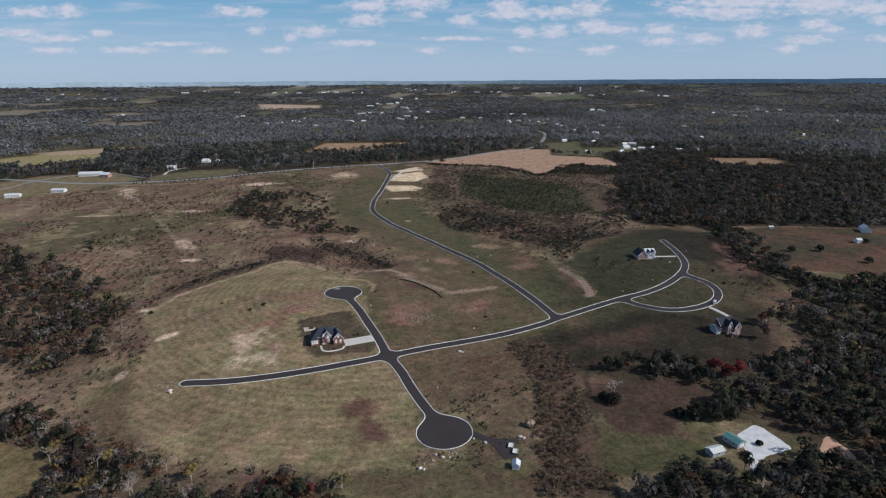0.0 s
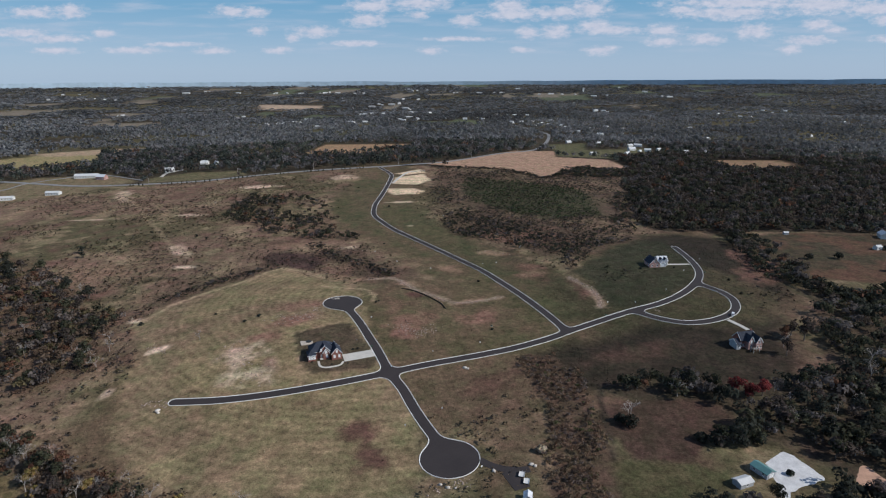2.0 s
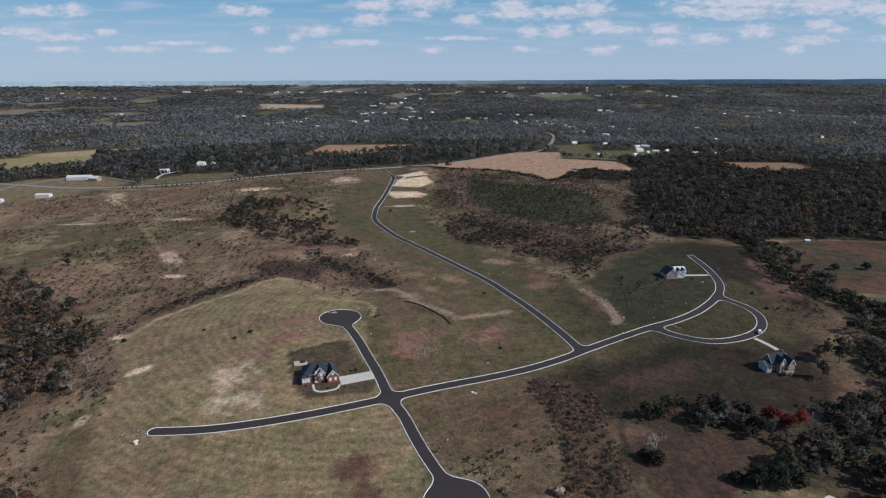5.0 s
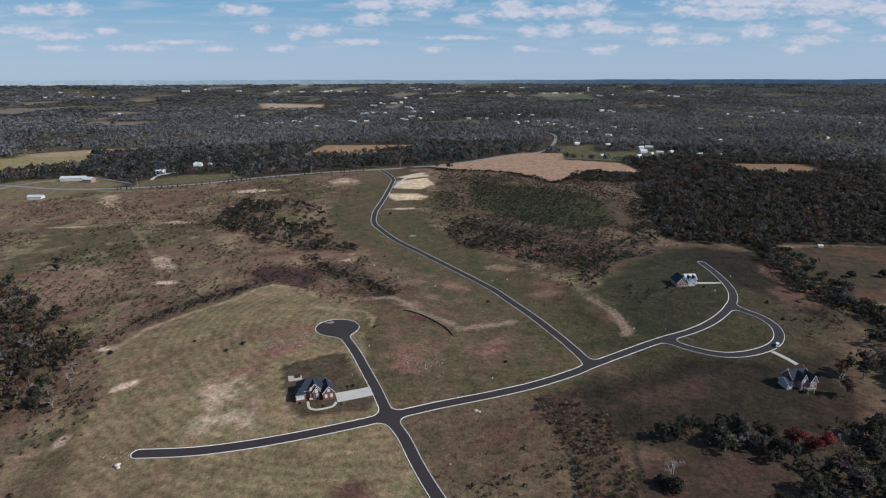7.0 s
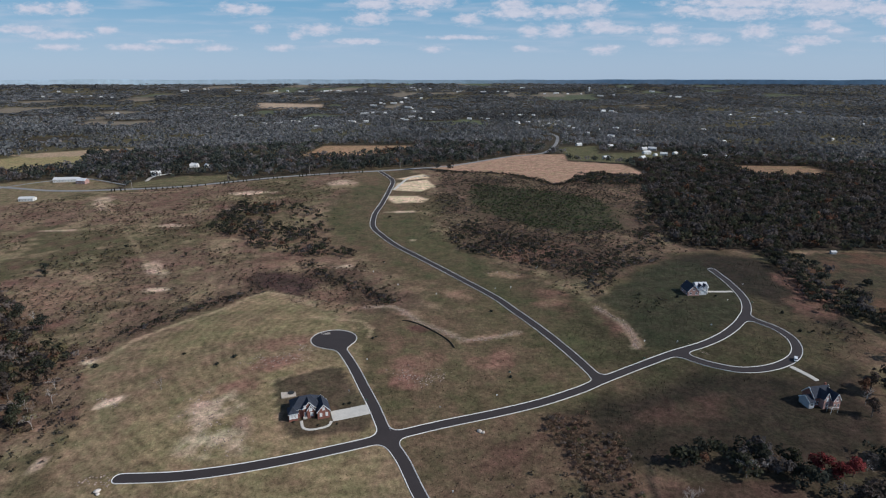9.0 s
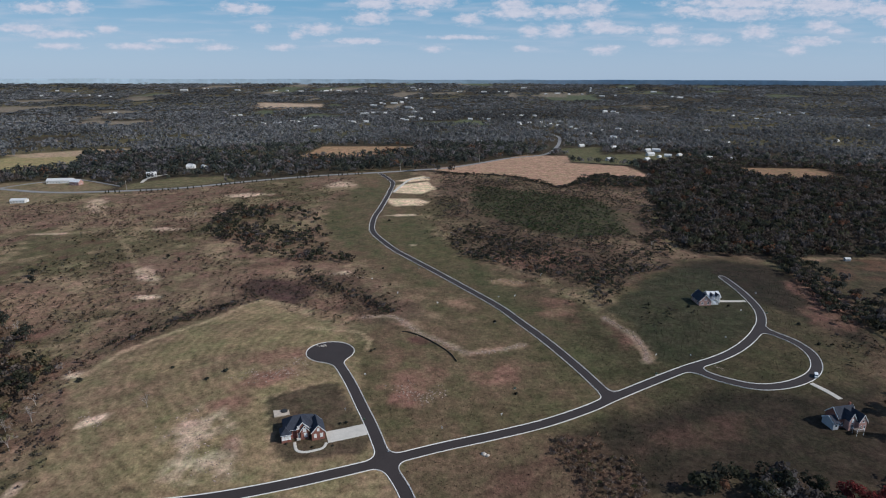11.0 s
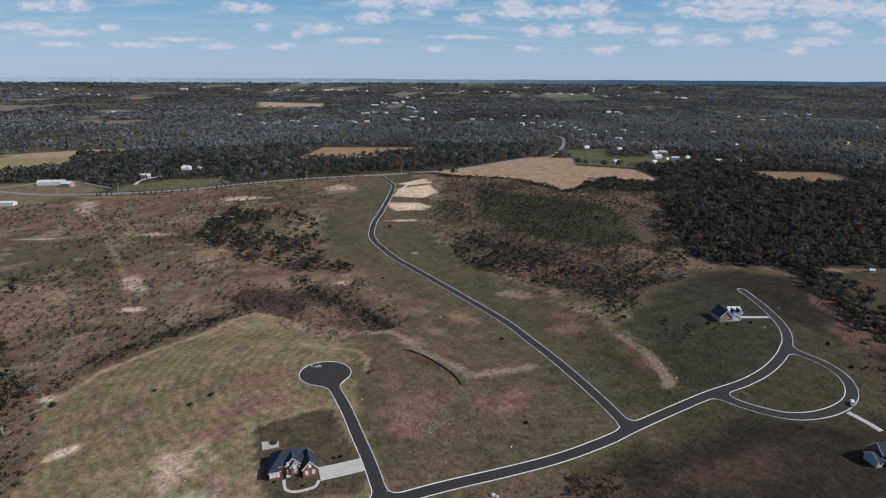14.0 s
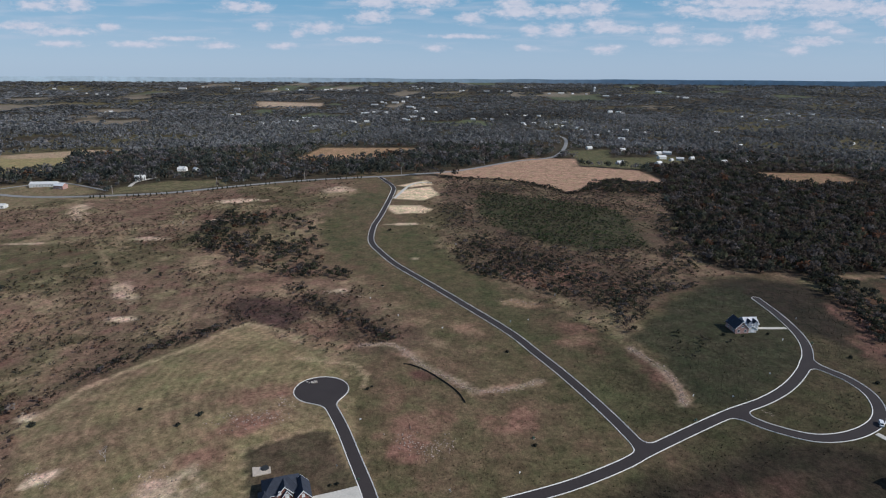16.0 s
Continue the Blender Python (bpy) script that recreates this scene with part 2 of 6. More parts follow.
def inside(x, y, poly):
    hit = np.zeros(np.shape(x), bool)
    for (ax, ay), (bx, by) in zip(poly, poly[1:] + poly[:1]):
        if ay != by:
            cross = (ay > y) != (by > y)
            hit ^= cross & (x < (bx - ax) * (y - ay) / (by - ay) + ax)
    return hit


def area(x, y, poly, soft=6.0, rough=8.0, seed=0):
    """1 within a field, 0 outside, with an uneven edge."""
    d = seg_dist(x, y, poly + poly[:1]) * np.where(inside(x, y, poly), 1, -1)
    d = d + (fbm(x, y, 25, seed, 3) - 0.5) * 2 * rough
    return smooth(d, -soft, soft)


def spline(pts, step=3.0):
    """A smooth line through points, at even steps."""
    out = []
    p = [pts[0]] + list(pts) + [pts[-1]]
    for i in range(1, len(p) - 2):
        a, b, c, d = (np.array(p[i + k], float) for k in (-1, 0, 1, 2))
        n = max(2, int(np.linalg.norm(c - b) / step))
        for k in range(n):
            t = k / n
            out.append(tuple(0.5 * (2 * b + (c - a) * t + (2 * a - 5 * b + 4 * c - d) * t * t + (3 * b - a - 3 * c + d) * t**3)))
    return out + [tuple(pts[-1])]


ROAD_MAIN = spline([(-158, 334), (-132, 334.5), (-106, 338.5), (-79, 345.5), (-52, 354.5), (-35, 361), (-8, 371.5), (23, 382), (48, 391.5), (73, 404), (88, 413.5), (115, 429), (140, 442.5), (164, 453.5), (184, 467), (203, 486), (217, 506), (226, 530), (231, 565), (232.5, 602)])
ROAD_LOOP = spline([(146, 439), (155, 430), (170, 421.8), (184, 421.3), (199, 426), (212, 434.5), (220.5, 446), (224.5, 460), (222.5, 474), (216, 485), (212, 491)])
ROAD_NORTH = spline([(-36.5, 365), (-44, 385.5), (-52.5, 405.5), (-61, 426), (-69, 443), (-76, 456)])
ROAD_SOUTH = spline([(-33.0, 357), (-25.8, 344), (-18.7, 326), (-11.8, 310), (-3.6, 293)])
ROAD_LONG = spline([(84.5, 419), (76.5, 444), (62, 483), (48, 516), (34.5, 547), (8, 593), (-17, 634.5), (-35, 663), (-57.5, 699), (-77, 740), (-84, 757), (-89.5, 781), (-92, 828), (-89, 878), (-86.5, 941), (-85, 1009), (-86.5, 1038), (-95, 1067), (-114, 1114)], 4.0)
HIGHWAY = spline([(-1100, 1090), (-900, 1060), (-712, 1020), (-590, 985), (-495, 988), (-401, 1007), (-311, 1053), (-218, 1092), (-109, 1122), (-60, 1140), (10, 1175), (120, 1300), (216, 1390), (295, 1690), (296, 1842), (240, 2100)], 12.0)
BULB_N, BULB_S = ((-80, 465.5), 15.2), ((1.6, 280.5), 15.0)


def road_dist(x, y):
    """Signed distance to the kerb line of the estate roads: fillets where they meet, round turning heads."""
    half = 3.15
    parts = [seg_dist(x, y, line) - half for line in (ROAD_MAIN, ROAD_LOOP, ROAD_NORTH, ROAD_SOUTH, ROAD_LONG)]
    parts += [np.hypot(x - c[0], y - c[1]) - r for c, r in (BULB_N, BULB_S)]
    d = parts[0]
    for q in parts[1:]:
        w = np.clip(1 - np.abs(d - q) / 7.0, 0, 1)
        d = np.minimum(d, q) - w * w * 7.0 / 4
    return d


# Fields and cover, as outlines in metres.
FIELD = [(-189, 330), (-198, 362), (-203, 392), (-229, 432), (-227, 472), (-209, 501), (-186, 524), (-164, 555), (-146, 563), (-124, 536), (-102, 514), (-80, 505), (-62, 482), (-55, 418), (-39, 376), (-33, 354), (-15, 305), (-13, 264), (-25, 251), (-50, 249), (-95, 255), (-129, 264), (-152, 273), (-173, 299)]
YARD = [(-106, 409), (-77, 426), (-68, 426), (-44, 379), (-46, 366), (-84, 360), (-93, 372)]
CROP_MAIN = [(-36, 1150), (63, 1230), (160, 1352), (246, 1345), (231, 1240), (325, 1199), (332, 1092), (314, 1065), (252, 1107), (195, 1032), (169, 1005), (114, 1084), (28, 1113)]
CROP_FAR = [(-295, 1335), (-285, 1509), (-71, 1515), (-72, 1413), (-174, 1337), (-253, 1295)]
GREEN_WEST = [(-1200, 1200), (-916, 1258), (-858, 1354), (-747, 1348), (-669, 1191), (-755, 1117), (-834, 1141), (-1200, 1080)]
CROP_WEST = [(-910, 1357), (-789, 1465), (-703, 1486), (-674, 1409), (-741, 1348), (-844, 1312)]
LAWN_WEST = [(-800, 936), (-695, 1055), (-586, 1075), (-500, 1010), (-538, 982), (-579, 925), (-610, 891), (-700, 830)]
LAWN_ROAD = [(-500, 1040), (-430, 1085), (-360, 1090), (-330, 1060), (-400, 1015), (-490, 1000)]
MEADOW = [(325, 652), (398, 657), (520, 640), (560, 520), (384, 487), (336, 503), (312, 506), (307, 544), (314, 616)]
PLOT_BROWN = [(90, 324), (113, 328), (150, 326), (154, 306), (132, 288), (120, 272), (92, 276), (86, 301)]
PLOT_GREEN = [(80, 275), (120, 272), (133, 262), (126, 251), (107, 245), (80, 240), (80, 260)]
GRAVEL = [(153, 271), (162, 277), (168, 278), (174, 260), (168, 256), (154, 250), (149, 242), (147, 244), (151, 257)]
BRUSH = [(56, 379), (70, 378), (80, 351), (85, 324), (81, 279), (76, 225), (45, 227), (48, 261), (56, 291), (55, 339)]
WOODS_EAST = [(318, 666), (321, 594), (306, 495), (330, 470), (400, 480), (420, 400), (300, 220), (153, 190), (84, 190), (84, 234), (107, 239), (128, 247), (142, 235), (180, 245), (177, 282), (152, 284), (129, 288), (156, 309), (100, 330), (100, 340), (152, 347), (177, 339), (216, 340), (246, 372), (262, 410), (282, 452), (296, 490), (304, 560)]
SCRUB_NORTH = [(-8, 1108), (112, 1080), (166, 1000), (195, 1028), (250, 1095), (300, 1040), (262, 883), (244, 783), (222, 700), (201, 641), (146, 589), (114, 526), (105, 536), (118, 569), (83, 600), (53, 639), (12, 684), (-9, 764), (-16, 882)]
SCRUB_GREEN = [(40, 1010), (124, 975), (200, 911), (211, 829), (196, 742), (142, 733), (91, 763), (43, 830), (27, 910)]
SCRUB_TALL = [(105, 530), (120, 569), (83, 600), (53, 639), (12, 684), (-9, 764), (20, 790), (60, 720), (100, 690), (150, 640), (190, 690), (215, 760), (240, 860), (270, 880), (244, 783), (222, 700), (201, 641), (146, 589), (116, 522)]
SCRUB_RED = [(105, 716), (132, 689), (151, 649), (132, 615), (112, 630), (95, 659)]
VERGE_WEST = [(-167, 911), (-130, 1009), (-88, 991), (-100, 831), (-90, 746), (-50, 656), (-10, 600), (-20, 590), (-88, 694), (-112, 711), (-143, 787)]
VERGE_EAST = [(-77, 869), (-41, 830), (-26, 764), (11, 677), (51, 590), (67, 534), (87, 494), (94, 451), (88, 428), (51, 503), (16, 575), (-24, 655), (-76, 755)]
HILL_LAWN = [(115, 531), (158, 589), (204, 627), (232, 627), (226, 535), (210, 500), (177, 466), (147, 450), (121, 449), (128, 484), (123, 522)]
RED_BARE = [(-182, 596), (-161, 579), (-125, 555), (-112, 576), (-129, 601), (-154, 613), (-179, 620)]
WOODS_NE = [(340, 1230), (573, 1288), (832, 1112), (700, 760), (497, 660), (435, 664), (381, 664), (336, 664), (300, 648), (285, 668), (240, 676), (228, 694), (250, 783), (269, 883), (304, 1030), (330, 1085)]
THICKET = [(-288, 847), (-264, 898), (-194, 870), (-150, 809), (-130, 720), (-104, 679), (-92, 650), (-121, 644), (-154, 660), (-175, 690), (-202, 689), (-235, 723), (-277, 770)]
WOODS_WEST = [(-484, 637), (-431, 613), (-340, 537), (-298, 490), (-250, 444), (-232, 400), (-228, 364), (-258, 350), (-340, 389)]
WOODS_SOUTH = [(-258, 312), (-226, 305), (-191, 282), (-162, 264), (-127, 250), (-90, 240), (-48, 232), (-47, 200), (-206, 200), (-270, 250)]
LAWN_SOUTH = [(-245, 285), (-209, 273), (-194, 255), (-190, 225), (-230, 225)]
GREEN_FAR = [(-200, 2125), (-80, 2260), (120, 2330), (190, 2218), (60, 2130)]
CROP_FAR_W = [(-916, 3104), (-604, 3179), (-557, 2927), (-836, 2870)]
CROP_FAR_E = [(500, 1195), (665, 1190), (645, 1070), (515, 1075)]
GREEN_BARN = [(250, 1471), (360, 1513), (320, 1364), (467, 1396), (446, 1256), (339, 1213), (238, 1254), (250, 1345)]
OPEN_LAND = [CROP_MAIN, CROP_FAR, GREEN_WEST, CROP_WEST, LAWN_WEST, LAWN_ROAD, MEADOW, GREEN_FAR, CROP_FAR_W, CROP_FAR_E, GREEN_BARN]
SITE = [(-640, 300), (-700, 830), (-520, 985), (-400, 1000), (-300, 1050), (-100, 1125), (-20, 1130), (28, 1115), (114, 1086), (169, 1007), (195, 1034), (252, 1109), (314, 1066), (304, 1036), (269, 883), (250, 783), (228, 690), (285, 668), (318, 664), (400, 660), (520, 640), (560, 520), (420, 480), (420, 150), (-640, 150)]

DRY, OLIVE, SCRUB, RED, PALE = (0.285, 0.238, 0.150), (0.095, 0.092, 0.052), (0.185, 0.135, 0.102), (0.235, 0.14, 0.115), (0.66, 0.53, 0.43)
FLOOR, CROP, LAWN, PLOW, MEAD = (0.06, 0.052, 0.038), (0.38, 0.265, 0.20), (0.115, 0.115, 0.066), (0.075, 0.052, 0.042), (0.070, 0.060, 0.041)
STRAW, DARKRED, STONE = (0.36, 0.29, 0.20), (0.12, 0.07, 0.06), (0.5, 0.48, 0.46)

# Patches of bare soil, dead grass and greener turf: x, y, half length, half width, turn, strength.
PATCHES_PALE = [(-253, 577, 13, 5, 0, .9), (-290, 956, 26, 12, 10, .8), (-476, 904, 14, 40, 30, .6), (-270, 857, 22, 6, 0, .6), (-334, 785, 22, 6, 0, .5), (-279, 634, 8, 26, 35, .5), (-160, 1018, 22, 26, 0, .55), (-451, 772, 30, 4, 0, .5), (-194, 394, 7, 4, 30, .9), (-233, 444, 6, 4, 0, .8), (-204, 343, 4, 6, 0, .6), (-52, 838, 18, 5, 0, .8), (-39, 714, 5, 4, 0, .6), (-96, 630, 8, 5, 0, .7)]
PATCHES_TAN = [(49, 602, 12, 7, -30, .7), (3, 556, 22, 9, -50, .5), (40, 600, 10, 6, -20, .6), (78, 532, 14, 10, 0, .45), (-34, 564, 14, 8, 0, .5), (-91, 526, 26, 10, 0, .6), (-30, 512, 14, 8, -40, .6), (22, 470, 26, 6, 15, .6), (120, 470, 6, 24, 10, .6), (-150, 640, 26, 10, 0, .4), (-230, 500, 40, 26, 30, .4), (-340, 560, 60, 40, 20, .4), (-210, 760, 60, 40, 0, .3)]
PATCHES_RED = [(-113, 428, 18, 9, 20, .75), (-121, 407, 12, 7, 20, .6), (-25, 419, 12, 12, 0, .8), (17, 437, 22, 10, 15, .6), (-107, 465, 24, 10, 20, .6), (-38, 459, 8, 20, 10, .4), (-15, 436, 30, 14, 10, .45), (-92, 560, 40, 12, 0, .5), (-400, 500, 60, 40, 0, .35), (290, 560, 22, 40, 0, .5), (268, 520, 22, 30, 0, .4), (80, 540, 16, 26, 0, .4), (70, 660, 40, 30, 0, .4), (124, 379, 40, 14, 20, .15)]
PATCHES_DARK = [(-46, 306, 13, 14, 0, .8), (-39, 282, 12, 12, 0, .8), (-150, 588, 30, 14, 0, .95), (25, 346, 22, 14, 20, .5), (-22, 484, 13, 9, -30, 1.0), (-112, 372, 6, 8, 0, .6), (112, 486, 8, 24, 0, .6), (-76, 330, 14, 8, 0, .3), (350, 540, 30, 14, 0, .5)]
PATCHES_GREEN = [(-20, 690, 30, 40, 30, .7), (-144, 828, 20, 50, 10, .7), (-13, 544, 14, 20, 30, .6), (-38, 409, 10, 34, 18, .5), (31, 402, 40, 14, 22, .5), (-62, 467, 9, 16, 0, .6), (30, 520, 20, 26, 0, .5), (-60, 760, 24, 60, 10, .5), (-10, 900, 26, 50, 0, .5)]


def mixin(col, rgb, amount):
    return col * (1 - amount[:, None]) + np.array(rgb) * amount[:, None]


def ground_colour(x, y):
    n1, n2, n3 = fbm(x, y, 120, 11), fbm(x, y, 30, 12), fbm(x, y, 9, 13, 3)
    r = np.hypot(x, y - 100)
    col = np.tile(np.array(FLOOR), (len(x), 1))
    col = mixin(col, (0.13, 0.12, 0.07), smooth(fbm(x, y, 420, 31), 0.55, 0.62) * smooth(r, 1200, 1500) * 0.7)
    site = area(x, y, SITE, 5, 8)
    col = mixin(col, SCRUB, site)
    col = mixin(col, OLIVE, site * smooth(n1 + 0.4 * n2, 0.62, 0.80) * 0.8)
    col = mixin(col, STRAW, site * smooth(n2 + 0.5 * n3, 0.76, 1.0) * 0.5)
    col = mixin(col, DARKRED, site * smooth(1.35 - n2 - 0.5 * n3, 0.68, 0.92) * 0.6)
    estate = smooth(seg_dist(x, y, ROAD_LONG) + (n2 - 0.5) * 40, 75, 35)
    estate = np.maximum(estate, smooth(seg_dist(x, y, ROAD_MAIN) + (n2 - 0.5) * 40, 80, 40))
    estate = np.maximum(estate, smooth(np.hypot(x - 0, y - 450) + (n2 - 0.5) * 30, 100, 70))
    col = mixin(col, (0.125, 0.10, 0.066), estate * 0.85)
    col = mixin(col, OLIVE, estate * smooth(n1 * 0.6 + n2 * 0.4, 0.42, 0.62) * 0.75)
    # darker turf east of the long road, with backlit shade added to its colour
    col = mixin(col, (0.05, 0.048, 0.030), estate * smooth(x - 0.25 * (y - 420) * -1 - 60 + (n2 - 0.5) * 60, 0, 60) * 0.7)
    east = area(x, y, [(60, 384), (110, 408), (150, 425), (200, 415), (250, 430), (285, 500), (300, 560), (290, 640), (250, 660), (200, 620), (262, 470), (215, 340), (150, 335), (90, 335), (60, 345)], 10, 14)
    col = mixin(col, (0.035, 0.030, 0.0235), east * 0.95)
    col = mixin(col, (0.125, 0.094, 0.067), area(x, y, [(-10, 352), (50, 372), (58, 330), (50, 262), (20, 262), (16, 300), (-8, 318)], 8, 10) * 0.8)
    col = mixin(col, (0.10, 0.072, 0.056), area(x, y, BRUSH, 3, 5) * 0.9)
    # scrubland, verges and the lawn round the hilltop house
    col = mixin(col, (0.118, 0.088, 0.068), area(x, y, SCRUB_NORTH, 8, 16) * (0.55 + 0.45 * smooth(n2 + 0.5 * n3, 0.9, 0.6)))
    col = mixin(col, (0.055, 0.060, 0.036), area(x, y, SCRUB_GREEN, 12, 16) * 0.85)
    col = mixin(col, (0.17, 0.11, 0.088), area(x, y, SCRUB_RED, 6, 9) * smooth(n2 + 0.5 * n3, 0.55, 0.85) * 0.8)
    for verge in (VERGE_WEST, VERGE_EAST):
        col = mixin(col, (0.090, 0.090, 0.052), area(x, y, verge, 8, 10) * (0.45 + 0.5 * smooth(n2, 0.35, 0.6)))
    col = mixin(col, (0.047, 0.050, 0.032), area(x, y, HILL_LAWN, 5, 7) * 0.9)
    # forest-floor colour under the woods, darkest in the east and north-east
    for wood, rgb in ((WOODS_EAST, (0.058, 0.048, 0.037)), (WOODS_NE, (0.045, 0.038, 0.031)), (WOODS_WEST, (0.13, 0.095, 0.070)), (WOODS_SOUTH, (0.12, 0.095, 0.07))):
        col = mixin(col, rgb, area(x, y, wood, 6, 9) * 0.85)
    f = area(x, y, FIELD, 4, 5)
    col = mixin(col, DRY, f)
    col = mixin(col, (0.20, 0.170, 0.103), f * smooth(n1, 0.4, 0.65) * 0.7)
    col = mixin(col, (0.18, 0.13, 0.098), f * smooth(1.1 - n2, 0.5, 0.8) * 0.5)
    for rows, rgb in ((PATCHES_GREEN, OLIVE), (PATCHES_TAN, (0.29, 0.21, 0.15)), (PATCHES_RED, RED), (PATCHES_DARK, DARKRED), (PATCHES_PALE, PALE)):
        for px, py, a, b, turn, s in rows:
            c, q = math.cos(radians(turn)), math.sin(radians(turn))
            u, v = ((x - px) * c + (y - py) * q) / a, (-(x - px) * q + (y - py) * c) / b
            d = np.sqrt(u * u + v * v) + (n2 - 0.5) * 1.1 + (n3 - 0.5) * 1.3
            col = mixin(col, rgb, smooth(d, 1.2, 0.5) * min(1.0, 1.2 * s))
    # brown ground along the drain north of the mown field
    d = seg_dist(x, y, [(-225, 500), (-190, 545), (-150, 590), (-110, 605), (-70, 562), (-45, 536)]) + (n2 - 0.5) * 30
    col = mixin(col, (0.105, 0.078, 0.060), smooth(d, 34, 12) * 0.75)
    col = mixin(col, (0.078, 0.052, 0.049), area(x, y, RED_BARE, 5, 7) * 0.95)
    # limestone showing on the bank west of the brick house
    bank = area(x, y, [(-142, 402), (-146, 379), (-138, 351), (-103, 350), (-108, 372), (-125, 392)], 5, 10)
    col = mixin(col, (0.55, 0.45, 0.36), bank * smooth(n3 + 0.3 * n2, 0.5, 0.8) * 0.85)
    col = mixin(col, (0.086, 0.072, 0.051), area(x, y, YARD, 0.8, 0.6))
    # tracks worn by wheels
    for line, wide, s in (([(-104, 507), (-83, 501), (-66, 498), (-57, 484), (-56, 470)], 2.4, .75), ([(-106, 529), (-125, 550), (-152, 565), (-163, 556), (-176, 527), (-198, 503), (-217, 476), (-230, 434)], 3.2, .9), ([(-509, 956), (-436, 856), (-356, 740), (-302, 660), (-267, 626)], 4.0, .35), ([(-640, 1005), (-500, 965), (-400, 972)], 5.0, .3), ([(-107, 410), (-93, 372), (-86, 352)], 1.6, .4), ([(-107, 410), (-77, 428)], 1.4, .5)):
        d = seg_dist(x, y, line) + (n3 - 0.5) * 2.5
        col = mixin(col, STRAW, smooth(d, wide, wide * 0.4) * min(1, 1.3 * s))
    d = seg_dist(x, y, [(92, 345), (87, 318), (83, 280), (78, 225)]) + (n3 - 0.5) * 1.5
    col = mixin(col, (0.045, 0.04, 0.032), smooth(d, 2.6, 1.0) * 0.9)
    # stone-lined drains
    for line, wide in (([(-66, 526), (-47, 529), (-37, 519), (-26, 500), (-8, 482), (8, 467), (29, 471), (45, 479)], 4.0), ([(109, 517), (120, 492), (123, 471), (120, 453)], 4.0)):
        d = seg_dist(x, y, line) + (n3 - 0.5) * 4
        col = mixin(col, (0.31, 0.25, 0.20), smooth(d, wide, wide * 0.4) * 0.8)
    # graded building plots by the entrance
    for poly in ([(-86, 928), (-42, 930), (-28, 908), (-34, 890), (-70, 884)], [(-80, 1020), (-33, 1044), (-20, 990), (-40, 958), (-77, 968)], [(-84, 1050), (-40, 1090), (-30, 1060), (-60, 1040)]):
        col = mixin(col, (0.72, 0.60, 0.45), area(x, y, poly, 3, 4) * 0.95)
    for poly, rgb, soft in ((CROP_MAIN, CROP, 4), (CROP_FAR, (0.33, 0.23, 0.15), 5), (GREEN_WEST, (0.29, 0.255, 0.14), 6), (CROP_WEST, (0.38, 0.30, 0.22), 6), (LAWN_WEST, (0.19, 0.16, 0.105), 8), (LAWN_ROAD, (0.14, 0.13, 0.08), 8),
                            (MEADOW, MEAD, 5), (PLOT_BROWN, PLOW, 2), (PLOT_GREEN, (0.085, 0.082, 0.046), 3), (LAWN_SOUTH, (0.17, 0.14, 0.08), 3), (GREEN_FAR, (0.12, 0.14, 0.08), 8),
                            (CROP_FAR_W, (0.42, 0.34, 0.27), 12), (CROP_FAR_E, (0.26, 0.18, 0.12), 6), (GREEN_BARN, LAWN, 6)):
        m = area(x, y, poly, soft, soft * 0.8)
        col = mixin(col, np.array(rgb) * 1.0, m)
    col = mixin(col, (0.13, 0.075, 0.055), area(x, y, MEADOW, 5, 5) * smooth(n1 + n2, 1.0, 1.2) * 0.7)
    # far clearings
    clearing = smooth(fbm(x, y * 0.6, 260, 71), 0.655, 0.69) * smooth(r, 1500, 2000)
    col = mixin(col, (0.20, 0.18, 0.15), clearing * (vnoise(x, y, 600, 9) > 0.45))
    col = mixin(col, (0.10, 0.12, 0.08), clearing * (vnoise(x, y, 600, 9) <= 0.45))
    return np.clip(col * np.array((1.11, 1.035, 1.01)), 0, 1)


def steps(lo, hi, fine_lo, fine_hi, fine, growth):
    mid = list(np.arange(fine_lo, fine_hi + 0.1, fine))
    up, s = [fine_hi], fine
    while up[-1] < hi:
        s *= growth
        up.append(up[-1] + s)
    dn, s = [fine_lo], fine
    while dn[-1] > lo:
        s *= growth
        dn.append(dn[-1] - s)
    return np.array(dn[:0:-1] + mid + up[1:])


def mesh_from(name, verts, faces, material, tint=None, smooth_faces=False, normals=None):
    me = bpy.data.meshes.new(name)
    if isinstance(verts, np.ndarray) and isinstance(faces, np.ndarray):
        n, k = faces.shape
        me.vertices.add(len(verts))
        me.vertices.foreach_set("co", verts.astype(np.float32).ravel())
        me.loops.add(n * k)
        me.loops.foreach_set("vertex_index", faces.astype(np.int32).ravel())
        me.polygons.add(n)
        me.polygons.foreach_set("loop_start", np.arange(0, n * k, k, dtype=np.int32))
        me.update(calc_edges=True)
    else:
        me.from_pydata([tuple(v) for v in verts], [], [tuple(int(i) for i in f) for f in faces])
    if tint is not None:
        at = me.color_attributes.new("tint", "FLOAT_COLOR", "POINT")
        at.data.foreach_set("color", np.column_stack([tint, np.ones(len(tint))]).astype(np.float32).ravel())
    me.materials.append(material)
    if smooth_faces:
        me.polygons.foreach_set("use_smooth", np.ones(len(me.polygons), bool))
    me.update()
    if normals is not None:
        at = me.attributes.new("custom_normal", "FLOAT_VECTOR", "POINT")
        at.data.foreach_set("vector", normals.astype(np.float32).ravel())
    return me


M_GROUND = mat("ground_cover", (0.1, 0.1, 0.1), 0.95, 0.34, (0.1, 1.1), 0.25, tint=True, spec=0.1)
